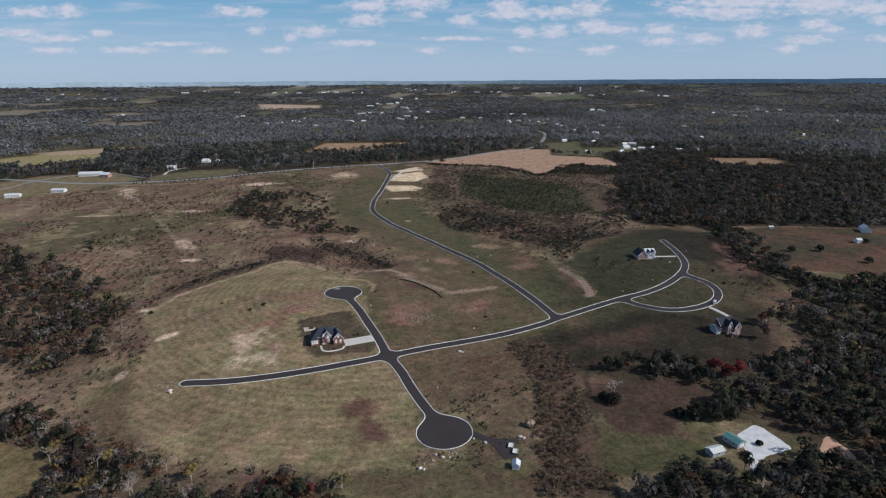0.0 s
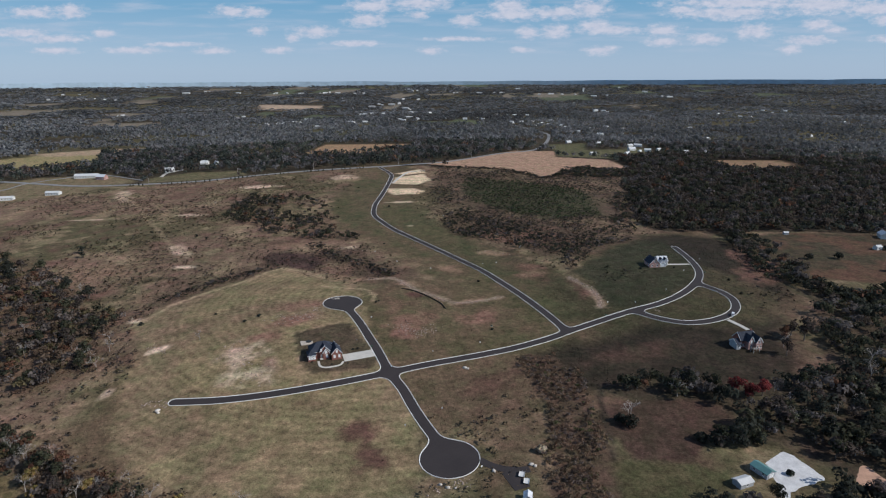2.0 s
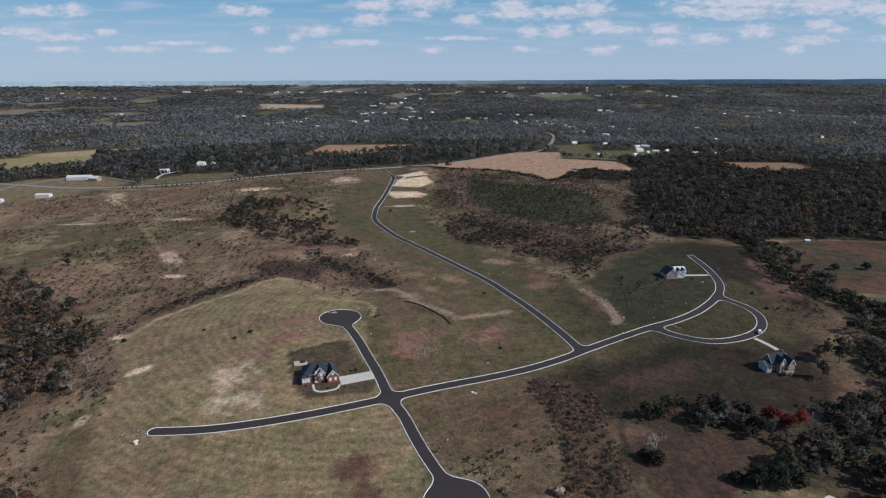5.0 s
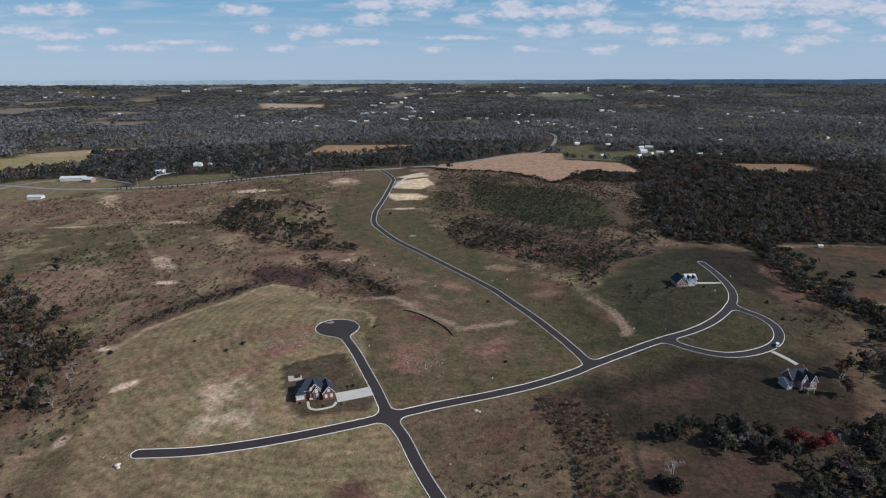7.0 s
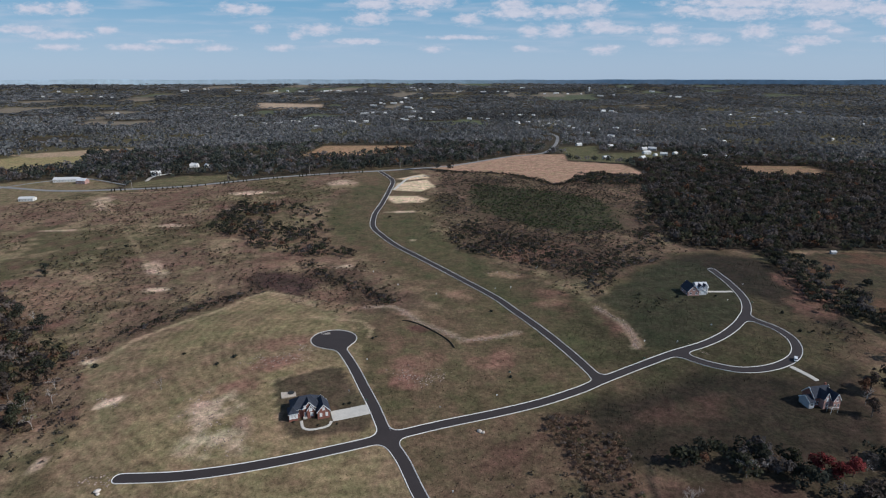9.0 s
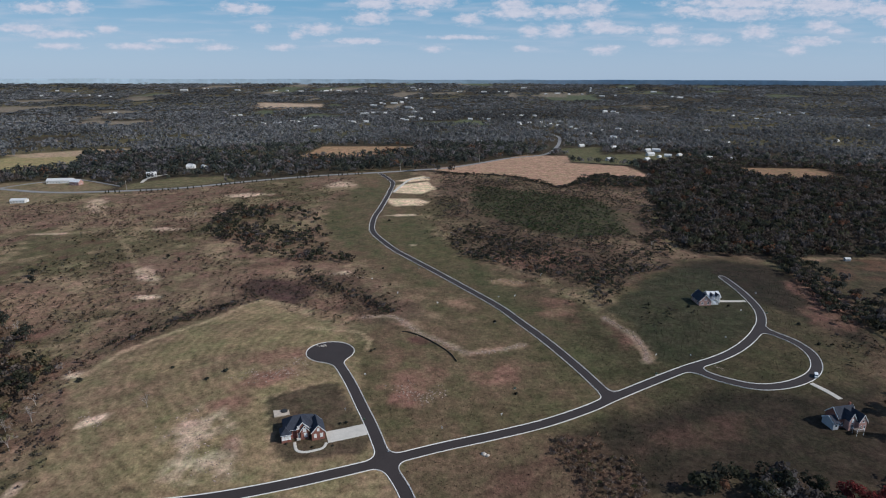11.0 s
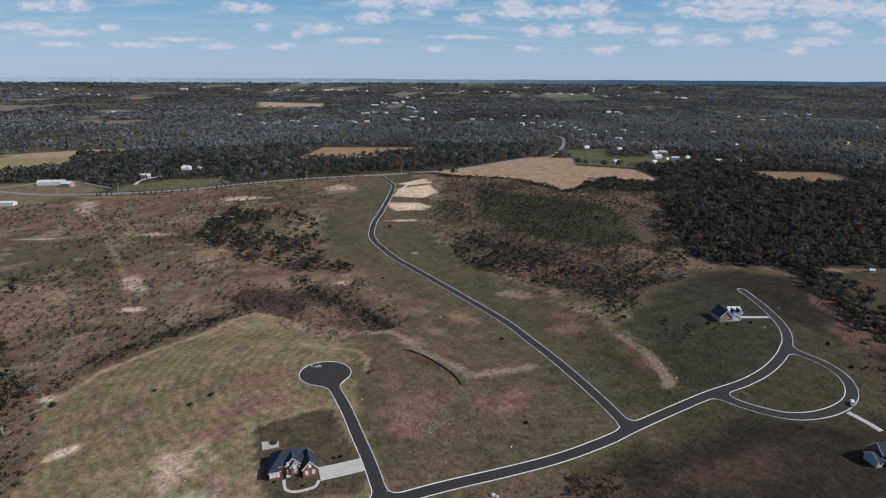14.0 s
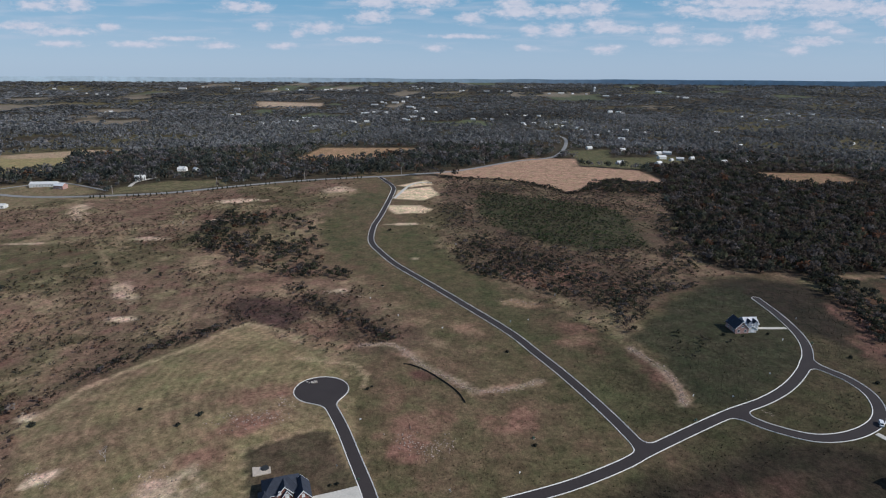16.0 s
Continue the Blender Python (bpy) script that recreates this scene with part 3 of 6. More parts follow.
# mowing stripes, straw and tufts on top of the cover
gn, gl = M_GROUND.node_tree.nodes, M_GROUND.node_tree.links
g_attr = gn.new("ShaderNodeAttribute")
g_attr.attribute_name = "mown"
g_geo = gn.new("ShaderNodeNewGeometry")
g_wave = gn.new("ShaderNodeTexWave")
g_wave.wave_type, g_wave.rings_direction = "RINGS", "Z"
g_wave.inputs["Scale"].default_value, g_wave.inputs["Distortion"].default_value = 0.05, 4.0
g_wave.inputs["Detail"].default_value, g_wave.inputs["Detail Scale"].default_value = 3, 0.1
g_map = gn.new("ShaderNodeVectorMath")
g_map.operation = "ADD"
g_map.inputs[1].default_value = (60, -480, 0)
gl.new(g_geo.outputs["Position"], g_map.inputs[0])
gl.new(g_map.outputs[0], g_wave.inputs["Vector"])
g_range = gn.new("ShaderNodeMapRange")
g_range.inputs["To Min"].default_value, g_range.inputs["To Max"].default_value = 0.91, 1.09
gl.new(g_wave.outputs["Fac"], g_range.inputs["Value"])
g_lerp = gn.new("ShaderNodeMix")
g_lerp.inputs[2].default_value = 1.0
gl.new(g_attr.outputs["Fac"], g_lerp.inputs[0])
gl.new(g_range.outputs[0], g_lerp.inputs[3])
g_tuft = gn.new("ShaderNodeTexNoise")
g_tuft.inputs["Scale"].default_value, g_tuft.inputs["Detail"].default_value, g_tuft.inputs["Roughness"].default_value = 0.35, 8, 0.75
gl.new(g_geo.outputs["Position"], g_tuft.inputs["Vector"])
g_tr = gn.new("ShaderNodeMapRange")
g_tr.inputs["From Min"].default_value, g_tr.inputs["From Max"].default_value = 0.3, 0.7
g_tr.inputs["To Min"].default_value, g_tr.inputs["To Max"].default_value = 0.45, 1.55
gl.new(g_tuft.outputs["Fac"], g_tr.inputs["Value"])
g_mul = gn.new("ShaderNodeMath")
g_mul.operation = "MULTIPLY"
gl.new(g_lerp.outputs[0], g_mul.inputs[0])
gl.new(g_tr.outputs[0], g_mul.inputs[1])
g_scale = gn.new("ShaderNodeVectorMath")
g_scale.operation = "SCALE"
g_bsdf = gn["Principled BSDF"]
gl.new(g_bsdf.inputs["Base Color"].links[0].from_socket, g_scale.inputs[0])
gl.new(g_mul.outputs[0], g_scale.inputs["Scale"])
g_hue = gn.new("ShaderNodeTexNoise")
g_hue.inputs["Scale"].default_value, g_hue.inputs["Detail"].default_value, g_hue.inputs["Roughness"].default_value = 0.07, 9, 0.72
gl.new(g_geo.outputs["Position"], g_hue.inputs["Vector"])
g_ramp = gn.new("ShaderNodeValToRGB")
g_ramp.color_ramp.elements[0].position, g_ramp.color_ramp.elements[0].color = 0.36, (0.72, 0.80, 0.64, 1)
g_ramp.color_ramp.elements[1].position, g_ramp.color_ramp.elements[1].color = 0.64, (1.04, 0.89, 0.86, 1)
gl.new(g_hue.outputs["Fac"], g_ramp.inputs["Fac"])
g_tone = gn.new("ShaderNodeVectorMath")
g_tone.operation = "MULTIPLY"
gl.new(g_scale.outputs[0], g_tone.inputs[0])
gl.new(g_ramp.outputs["Color"], g_tone.inputs[1])
gl.new(g_tone.outputs[0], g_bsdf.inputs["Base Color"])

gx, gy = steps(-6200, 6200, -460, 430, 2.9, 1.05), steps(-5000, 6400, 210, 1110, 2.9, 1.05)
GX, GY = np.meshgrid(gx, gy)
px, py = GX.ravel(), GY.ravel()
pz = height(px, py)
ids = np.arange(len(px)).reshape(GX.shape)
quads = np.stack([ids[:-1, :-1], ids[:-1, 1:], ids[1:, 1:], ids[1:, :-1]], -1).reshape(-1, 4)
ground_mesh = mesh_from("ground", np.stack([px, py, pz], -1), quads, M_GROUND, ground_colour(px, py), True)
mown = ground_mesh.attributes.new("mown", "FLOAT", "POINT")
mown_value = np.maximum(area(px, py, FIELD, 6, 6) * (1 - area(px, py, YARD, 1, 1)), 0.35 * area(px, py, CROP_MAIN, 5, 5))
mown_value = np.maximum(mown_value, 0.6 * smooth(np.hypot(px - 45, py - 340), 60, 35))
mown.data.foreach_set("value", mown_value.astype(np.float32))
ground = tagged(new("ground", ground_mesh), "rolling farmland of dry grass, brown scrub and bare soil", "ground", kind="structure")


# ---- roads ----
def build_roads():
    cell = 1.0
    xs, ys = np.arange(-172, 244, cell), np.arange(258, 1120, cell)
    X, Y = np.meshgrid(xs, ys)
    d = np.full(X.shape, 50.0)
    coarse = np.minimum.reduce([seg_dist(X[::8, ::8], Y[::8, ::8], line[::3] + line[-1:]) for line in (ROAD_MAIN, ROAD_LOOP, ROAD_NORTH, ROAD_SOUTH, ROAD_LONG)])
    near = np.kron(coarse < 36, np.ones((8, 8), bool))[: X.shape[0], : X.shape[1]]
    d[near] = road_dist(X[near], Y[near])
    verts, index, faces, edges = [], {}, [], []

    def corner(i, j):
        key = (i, j)
        if key not in index:
            index[key] = len(verts)
            verts.append((xs[j], ys[i]))
        return index[key]

    def cut(i, j, k, l):
        key = (i, j, k, l) if (i, j) < (k, l) else (k, l, i, j)
        if key not in index:
            t = d[i, j] / (d[i, j] - d[k, l])
            index[key] = len(verts)
            verts.append((xs[j] + t * (xs[l] - xs[j]), ys[i] + t * (ys[k] - ys[i])))
        return index[key]

    inner = d < 0
    some = inner[:-1, :-1] | inner[1:, :-1] | inner[:-1, 1:] | inner[1:, 1:]
    for i, j in zip(*np.nonzero(some)):
        ring = [(i, j), (i, j + 1), (i + 1, j + 1), (i + 1, j)]
        poly, cuts = [], []
        for a in range(4):
            p, q = ring[a], ring[(a + 1) % 4]
            if inner[p]:
                poly.append(corner(*p))
            if inner[p] != inner[q]:
                c = cut(*p, *q)
                poly.append(c)
                cuts.append((c, inner[p]))
        if len(poly) >= 3:
            faces.append(poly)
        if len(cuts) == 2:
            (a, a_out), (b, b_out) = cuts
            edges.append((a, b) if a_out else (b, a))
    v = np.array(verts)
    z = height(v[:, 0], v[:, 1]) + 0.1
    road = mesh_from("road", np.column_stack([v, z]), faces, M_ASPHALT)
    tagged(new("road", road), "new dark asphalt estate road with turning heads", "road", kind="structure")
    rim = sorted({k for e in edges for k in e})
    place = {k: n for n, k in enumerate(rim)}
    p = v[rim]
    eps = 0.4
    gx_, gy_ = road_dist(p[:, 0] + eps, p[:, 1]) - road_dist(p[:, 0] - eps, p[:, 1]), road_dist(p[:, 0], p[:, 1] + eps) - road_dist(p[:, 0], p[:, 1] - eps)
    n = np.stack([gx_, gy_], -1) / (np.hypot(gx_, gy_)[:, None] + 1e-9)
    rows = []
    for off, up in ((-0.24, 0.11), (-0.02, 0.125), (0.02, 0.25), (0.2, 0.25), (0.26, -0.1)):
        q = p + n * off
        rows.append(np.column_stack([q, height(q[:, 0], q[:, 1]) + up]))
    m = len(rim)
    kf = []
    for a, b in edges:
        a, b = place[a], place[b]
        for k in range(4):
            kf.append((a + k * m, b + k * m, b + (k + 1) * m, a + (k + 1) * m))
    kerb = mesh_from("kerb", np.concatenate(rows), kf, M_KERB)
    tagged(new("kerb", kerb), "pale concrete kerb and gutter along the asphalt", "kerb", kind="structure")


build_roads()


def strip(name, line, width, lift, material, label, category):
    pts = np.array(line)
    t = np.gradient(pts, axis=0)
    t /= np.linalg.norm(t, axis=1)[:, None] + 1e-9
    nrm = np.stack([-t[:, 1], t[:, 0]], -1)
    rows = []
    for off, up in ((-width / 2 - 0.3, -0.3), (-width / 2, lift), (0, lift + 0.03), (width / 2, lift), (width / 2 + 0.3, -0.3)):
        q = pts + nrm * off
        rows.append(np.column_stack([q, height(q[:, 0], q[:, 1]) + up]))
    m = len(pts)
    faces = [(k * m + i, k * m + i + 1, (k + 1) * m + i + 1, (k + 1) * m + i) for k in range(4) for i in range(m - 1)]
    return tagged(new(name, mesh_from(name, np.concatenate(rows), faces, material)), label, category, kind="structure")


M_OLD_ROAD = mat("worn_asphalt", (0.24, 0.23, 0.22), 0.9, 0.15, (0.05, 0.8))
strip("highway", HIGHWAY, 8.0, 0.35, M_OLD_ROAD, "worn grey county road along the fields", "road")
strip("farm_track", spline([(-80, 968), (-60, 1062), (-30, 1075)], 6), 4.0, 0.3, M_DRIVE, "pale gravel track past graded plots", "track")
strip("farm_lane", spline([(-760, 900), (-700, 960), (-690, 1010), (-640, 1060), (-600, 1075), (-500, 1020)], 8), 4.0, 0.3, M_OLD_ROAD, "pale lane curving past farm sheds", "lane")
strip("farm_lane", spline([(-482, 1046), (-487, 1082), (-470, 1110)], 6), 5.0, 0.3, M_DRIVE, "pale concrete drive to a house", "driveway")
strip("valley_road", spline([(632, 916), (600, 850), (569, 774), (550, 715), (520, 660)], 8), 5.0, 0.4, M_OLD_ROAD, "pale road among dark woods", "road")
strip("driveway", spline([(224, 543.8), (214, 543.4), (203, 543.5)], 2), 3.2, 0.14, M_DRIVE, "pale concrete driveway to a hilltop house", "driveway")
strip("driveway", spline([(204.5, 424), (209, 415), (211.5, 408)], 2), 3.0, 0.14, M_DRIVE, "pale concrete driveway to a brick house", "driveway")
strip("driveway", spline([(-47, 384.5), (-56, 381), (-66, 377.5)], 2), 8.6, 0.14, M_DRIVE, "broad pale concrete driveway beside a brick house", "driveway")
strip("footpath", spline([(-65.5, 373.5), (-66.5, 369.8), (-71, 367.6), (-75.5, 366.6), (-79.3, 368.2), (-81.3, 373.5)], 1), 1.3, 0.14, M_DRIVE, "curving pale concrete path to a front door", "footpath")
strip("driveway", spline([(16, 279), (24, 273), (33, 270.5), (40, 271)], 2), 4.5, 0.12, M_ASPHALT, "short dark asphalt spur off the turning head", "driveway")
strip("parking_pad", spline([(30, 270), (33, 262), (35, 257)], 2), 8.0, 0.13, M_ASPHALT, "dark asphalt pad beside a small shed", "pad")

# added backdrop ridge closing the view; the haze is painted as its blue colour
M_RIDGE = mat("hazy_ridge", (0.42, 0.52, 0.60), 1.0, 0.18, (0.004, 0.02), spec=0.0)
ridge_az = np.linspace(-math.pi, math.pi, 720, endpoint=False)
rx_, ry_ = 4870 * np.sin(ridge_az), 4870 * np.cos(ridge_az) + 100
top_ = 155 + 9 * (fbm(ridge_az * 900, ridge_az * 0, 60, 3, 3) - 0.5)
rv = np.concatenate([np.column_stack([rx_, ry_, np.full(720, 60.0)]), np.column_stack([rx_, ry_, top_]), np.column_stack([rx_ * 1.02, ry_ * 1.02, top_ - 20])])
rf = [(k + 720 * j, (k + 1) % 720 + 720 * j, (k + 1) % 720 + 720 * (j + 1), k + 720 * (j + 1)) for j in (0, 1) for k in range(720)]
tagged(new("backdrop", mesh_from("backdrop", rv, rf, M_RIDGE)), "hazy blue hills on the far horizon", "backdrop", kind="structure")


def sheet(name, outline, lift, material, label, category):
    """A flat spread of gravel or soil with a ragged edge, draped on the ground."""
    line = np.array(spline(outline + outline[:1], 1.2))[:-1]
    line = line + (np.stack([fbm(line[:, 0], line[:, 1], 4, 2), fbm(line[:, 0], line[:, 1], 4, 7)], -1) - 0.5) * 2.2
    c = line.mean(0)
    rings = [c + (line - c) * s for s in (1.0, 0.66, 0.33)]
    n = len(line)
    v = [(x, y, h1(x, y) + (lift if k else 0.02)) for k, r in enumerate(rings) for x, y in r] + [(c[0], c[1], h1(*c) + lift)]
    f = [(k * n + i, k * n + (i + 1) % n, (k + 1) * n + (i + 1) % n, (k + 1) * n + i) for k in (0, 1) for i in range(n)] + [(2 * n + i, 2 * n + (i + 1) % n, 3 * n) for i in range(n)]
    return tagged(new(name, mesh_from(name, v, f, material)), label, category, kind="structure")


sheet("gravel_yard", GRAVEL, 0.12, mat("white_gravel", (0.62, 0.60, 0.58), 0.95, 0.18, (0.25, 2.5), 0.03), "white gravel yard beside barns", "gravel")
sheet("bare_soil", [(192, 262), (198, 267), (201, 251), (195, 247), (187, 255)], 0.12, mat("orange_soil", (0.52, 0.31, 0.21), 0.95, 0.2, (0.3, 2.5)), "patch of bare orange soil among trees", "soil")
M_WOODLEAF = mat("wood_foliage", (0.08, 0.08, 0.05), 0.92, 0.22, (0.03, 0.4), tint=True, island=0.15, spec=0.08, through_light=0.45)


# ---- shared building blocks ----
def part(name, bm, material, parent, label=""):
    """Links a bmesh, or a ready mesh, as one mesh object under a thing or a part."""
    if isinstance(bm, bmesh.types.BMesh):
        me = bpy.data.meshes.new(name)
        bmesh.ops.recalc_face_normals(bm, faces=bm.faces)
        bm.to_mesh(me)
        bm.free()
        me.materials.append(material)
    else:
        me = bm
    ob = new(name, me)
    ob.parent = parent
    if label:
        ob["label"] = label
    return ob


def thing(name, x, y, turn, label, category, group="", lift=0.0):
    ob = new(name)
    ob.empty_display_size = 0.5
    ob.matrix_basis = pose(x, y, h1(x, y) + lift, 0, 0, turn)
    return tagged(ob, label, category, group)


def box(bm, x0, x1, y0, y1, z0, z1, bevel=0.0):
    vs = [bm.verts.new(c) for c in ((x0, y0, z0), (x1, y0, z0), (x1, y1, z0), (x0, y1, z0), (x0, y0, z1), (x1, y0, z1), (x1, y1, z1), (x0, y1, z1))]
    fs = [bm.faces.new([vs[k] for k in f]) for f in ((3, 2, 1, 0), (4, 5, 6, 7), (0, 1, 5, 4), (1, 2, 6, 5), (2, 3, 7, 6), (3, 0, 4, 7))]
    if bevel:
        bmesh.ops.bevel(bm, geom=list({e for f in fs for e in f.edges}), offset=bevel, segments=1, affect="EDGES")
    return bm


def boxed(*args, bevel=0.0):
    return box(bmesh.new(), *args, bevel=bevel)


def prism(bm, profile, length0, length1, along):
    """A profile of (across, z) drawn along x or y."""
    def at(p, s):
        return (s, p[0], p[1]) if along == "x" else (p[0], s, p[1])
    a, b = [bm.verts.new(at(p, length0)) for p in profile], [bm.verts.new(at(p, length1)) for p in profile]
    n = len(profile)
    bm.faces.new(a)
    bm.faces.new(b[::-1])
    for i in range(n):
        bm.faces.new((a[i], b[i], b[(i + 1) % n], a[(i + 1) % n]))
    return bm


def gable_block(parent, x0, x1, y0, y1, eave, ridge, along, wall, roof, over=0.5, trim=None):
    """Walls with gable ends, a thick pitched roof and barge boards."""
    lo, hi, s0, s1 = (y0, y1, x0, x1) if along == "x" else (x0, x1, y0, y1)
    mid = (lo + hi) / 2
    body_bm = prism(bmesh.new(), [(lo, -1.5), (hi, -1.5), (hi, eave), (mid, ridge - 0.12), (lo, eave)], s0, s1, along)
    w = part("wall", body_bm, wall, parent)
    k = (ridge - eave) / (mid - lo)
    t = 0.28
    profile = [(lo - over, eave - over * k + 0.03), (mid, ridge + 0.03), (hi + over, eave - over * k + 0.03), (hi + over, eave - over * k + t), (mid, ridge + t), (lo - over, eave - over * k + t)]
    r = part("roof", prism(bmesh.new(), profile, s0 - over * 0.7, s1 + over * 0.7, along), roof, parent)
    if trim:
        for s, d in ((s0 - over * 0.7, -0.08), (s1 + over * 0.7, 0.08)):
            board = [(lo - over, eave - over * k - 0.18), (mid, ridge - 0.18), (hi + over, eave - over * k - 0.18), (hi + over, eave - over * k + t + 0.04), (mid, ridge + t + 0.04), (lo - over, eave - over * k + t + 0.04)]
            part("barge_board", prism(bmesh.new(), board, s, s + d, along), trim, r, "white barge board")
    return w, r


def hip_block(parent, x0, x1, y0, y1, eave, ridge, wall, roof, over=0.55):
    w = part("wall", boxed(x0, x1, y0, y1, -1.5, eave), wall, parent)
    bm = bmesh.new()
    X0, X1, Y0, Y1 = x0 - over, x1 + over, y0 - over, y1 + over
    half = min(X1 - X0, Y1 - Y0) / 2
    low, high = [(X0, Y0), (X1, Y0), (X1, Y1), (X0, Y1)], None
    a = [bm.verts.new((x, y, eave - 0.05)) for x, y in low]
    b = [bm.verts.new((x, y, eave + 0.2)) for x, y in low]
    if X1 - X0 >= Y1 - Y0:
        e, f = bm.verts.new((X0 + half, (Y0 + Y1) / 2, ridge)), bm.verts.new((X1 - half + 0.01, (Y0 + Y1) / 2, ridge))
        tops = [(b[0], b[1], f, e), (b[1], b[2], f), (b[2], b[3], e, f), (b[3], b[0], e)]
    else:
        e, f = bm.verts.new(((X0 + X1) / 2, Y0 + half, ridge)), bm.verts.new(((X0 + X1) / 2, Y1 - half + 0.01, ridge))
        tops = [(b[0], b[1], e), (b[1], b[2], f, e), (b[2], b[3], f), (b[3], b[0], e, f)]
    for t in tops:
        bm.faces.new(t)
    for i in range(4):
        bm.faces.new((a[i], a[(i + 1) % 4], b[(i + 1) % 4], b[i]))
    bm.faces.new(a[::-1])
    r = part("roof", bm, roof, parent)
    part("gutter", boxed(X0 - 0.06, X1 + 0.06, Y0 - 0.14, Y0 - 0.003, eave - 0.02, eave + 0.12), M_TRIM, r, "white gutter")
    return w, r


def window(parent, face, u, z, w, h, at, pane=None):
    """A framed window with a sill on a wall: face is the side it looks to, at the wall's place on that axis."""
    s = -1 if face in ("-y", "-x") else 1
    def slab(u0, u1, z0, z1, d0, d1):
        lo, hi = sorted((at + s * d0, at + s * d1))
        return boxed(u0, u1, lo, hi, z0, z1) if face[1] == "y" else boxed(lo, hi, u0, u1, z0, z1)
    frame_ob = part("window", slab(u - w / 2 - 0.14, u + w / 2 + 0.14, z - 0.14, z + h + 0.14, -0.05, 0.07), M_TRIM, parent, "white framed window")
    part("pane", slab(u - w / 2, u - 0.04, z, z + h, 0.0, 0.09), pane or M_BLIND, frame_ob)
    part("pane", slab(u + 0.04, u + w / 2, z, z + h, 0.0, 0.09), pane or M_BLIND, frame_ob)
    part("sill", slab(u - w / 2 - 0.2, u + w / 2 + 0.2, z - 0.24, z - 0.145, -0.05, 0.16), M_TRIM, frame_ob)
    return frame_ob


def door(parent, face, u, w, h, at, material, name="door"):
    s = -1 if face in ("-y", "-x") else 1
    def slab(u0, u1, z0, z1, d0, d1):
        lo, hi = sorted((at + s * d0, at + s * d1))
        return boxed(u0, u1, lo, hi, z0, z1) if face[1] == "y" else boxed(lo, hi, u0, u1, z0, z1)
    d = part(name, slab(u - w / 2, u + w / 2, 0.1, h, -0.05, 0.1), material, parent)
    part("frame", slab(u - w / 2 - 0.15, u + w / 2 + 0.15, h + 0.005, h + 0.2, -0.05, 0.13), M_TRIM, d)
    for k in range(1, 4 if w > 2 else 2):
        part("door_panel", slab(u - w / 2 + 0.12, u + w / 2 - 0.12, h * k / 4 - 0.12, h * k / 4 + 0.3, 0.08, 0.125), M_TRIM if w > 2 else M_DOOR, d)
    return d


# ---- houses ----
def brick_villa():
    h = thing("house", -79.0, 380.8, 19, "red brick house with steep dark hipped roof and white-trimmed gables", "house", lift=0.2)
    h.scale = (0.85, 0.95, 1.0)
    hip_block(h, -10.5, 7.5, -3.2, 8.5, 4.2, 9.0, M_BRICK, M_SHINGLE)
    gable_block(h, 4.6, 12.2, -8.2, 3.0, 3.6, 7.2, "y", M_BRICK, M_SHINGLE, trim=M_TRIM)
    gable_block(h, -3.6, 3.4, -4.6, 2.0, 5.0, 8.3, "y", M_BRICK, M_SHINGLE, trim=M_TRIM)
    gable_block(h, -1.4, 3.0, -5.6, 0.0, 4.3, 6.9, "y", M_BRICK, M_SHINGLE, trim=M_TRIM)
    hip_block(h, -12.6, -7.0, -5.4, 1.5, 3.3, 5.9, M_BRICK, M_SHINGLE)
    for u in (-11.6, -9.8, -8.0):
        window(h, "-y", u, 0.7, 1.3, 2.1, -5.4)
    for u in (6.6, 10.2):
        window(h, "-y", u, 0.8, 1.3, 1.7, -8.2)
    window(h, "-y", 8.4, 4.3, 1.2, 1.3, -8.2)
    window(h, "-y", 0.8, 3.6, 1.7, 1.7, -5.6)
    window(h, "-y", 1.3, 0.7, 1.5, 1.9, -5.6)
    window(h, "-y", -2.6, 5.0, 1.1, 1.5, -4.6)
    door(h, "-y", -2.6, 1.2, 2.3, -4.6, M_DOOR)
    for u in (-5.6, 0.8):
        door(h, "+x", u, 2.6, 2.3, 12.2, M_SIDING, "garage_door")
    for u in (-1.0, 4.0):
        window(h, "-x", u, 0.9, 1.2, 1.6, -12.6 if u < 1 else -10.5)
    for u in (-6.0, -1.0, 4.0):
        window(h, "+y", u, 0.9, 1.5, 1.6, 8.5)
    part("porch", boxed(-4.0, -1.6, -6.3, -4.62, -0.4, 0.12), M_DRIVE, h, "concrete porch slab")


brick_villa()


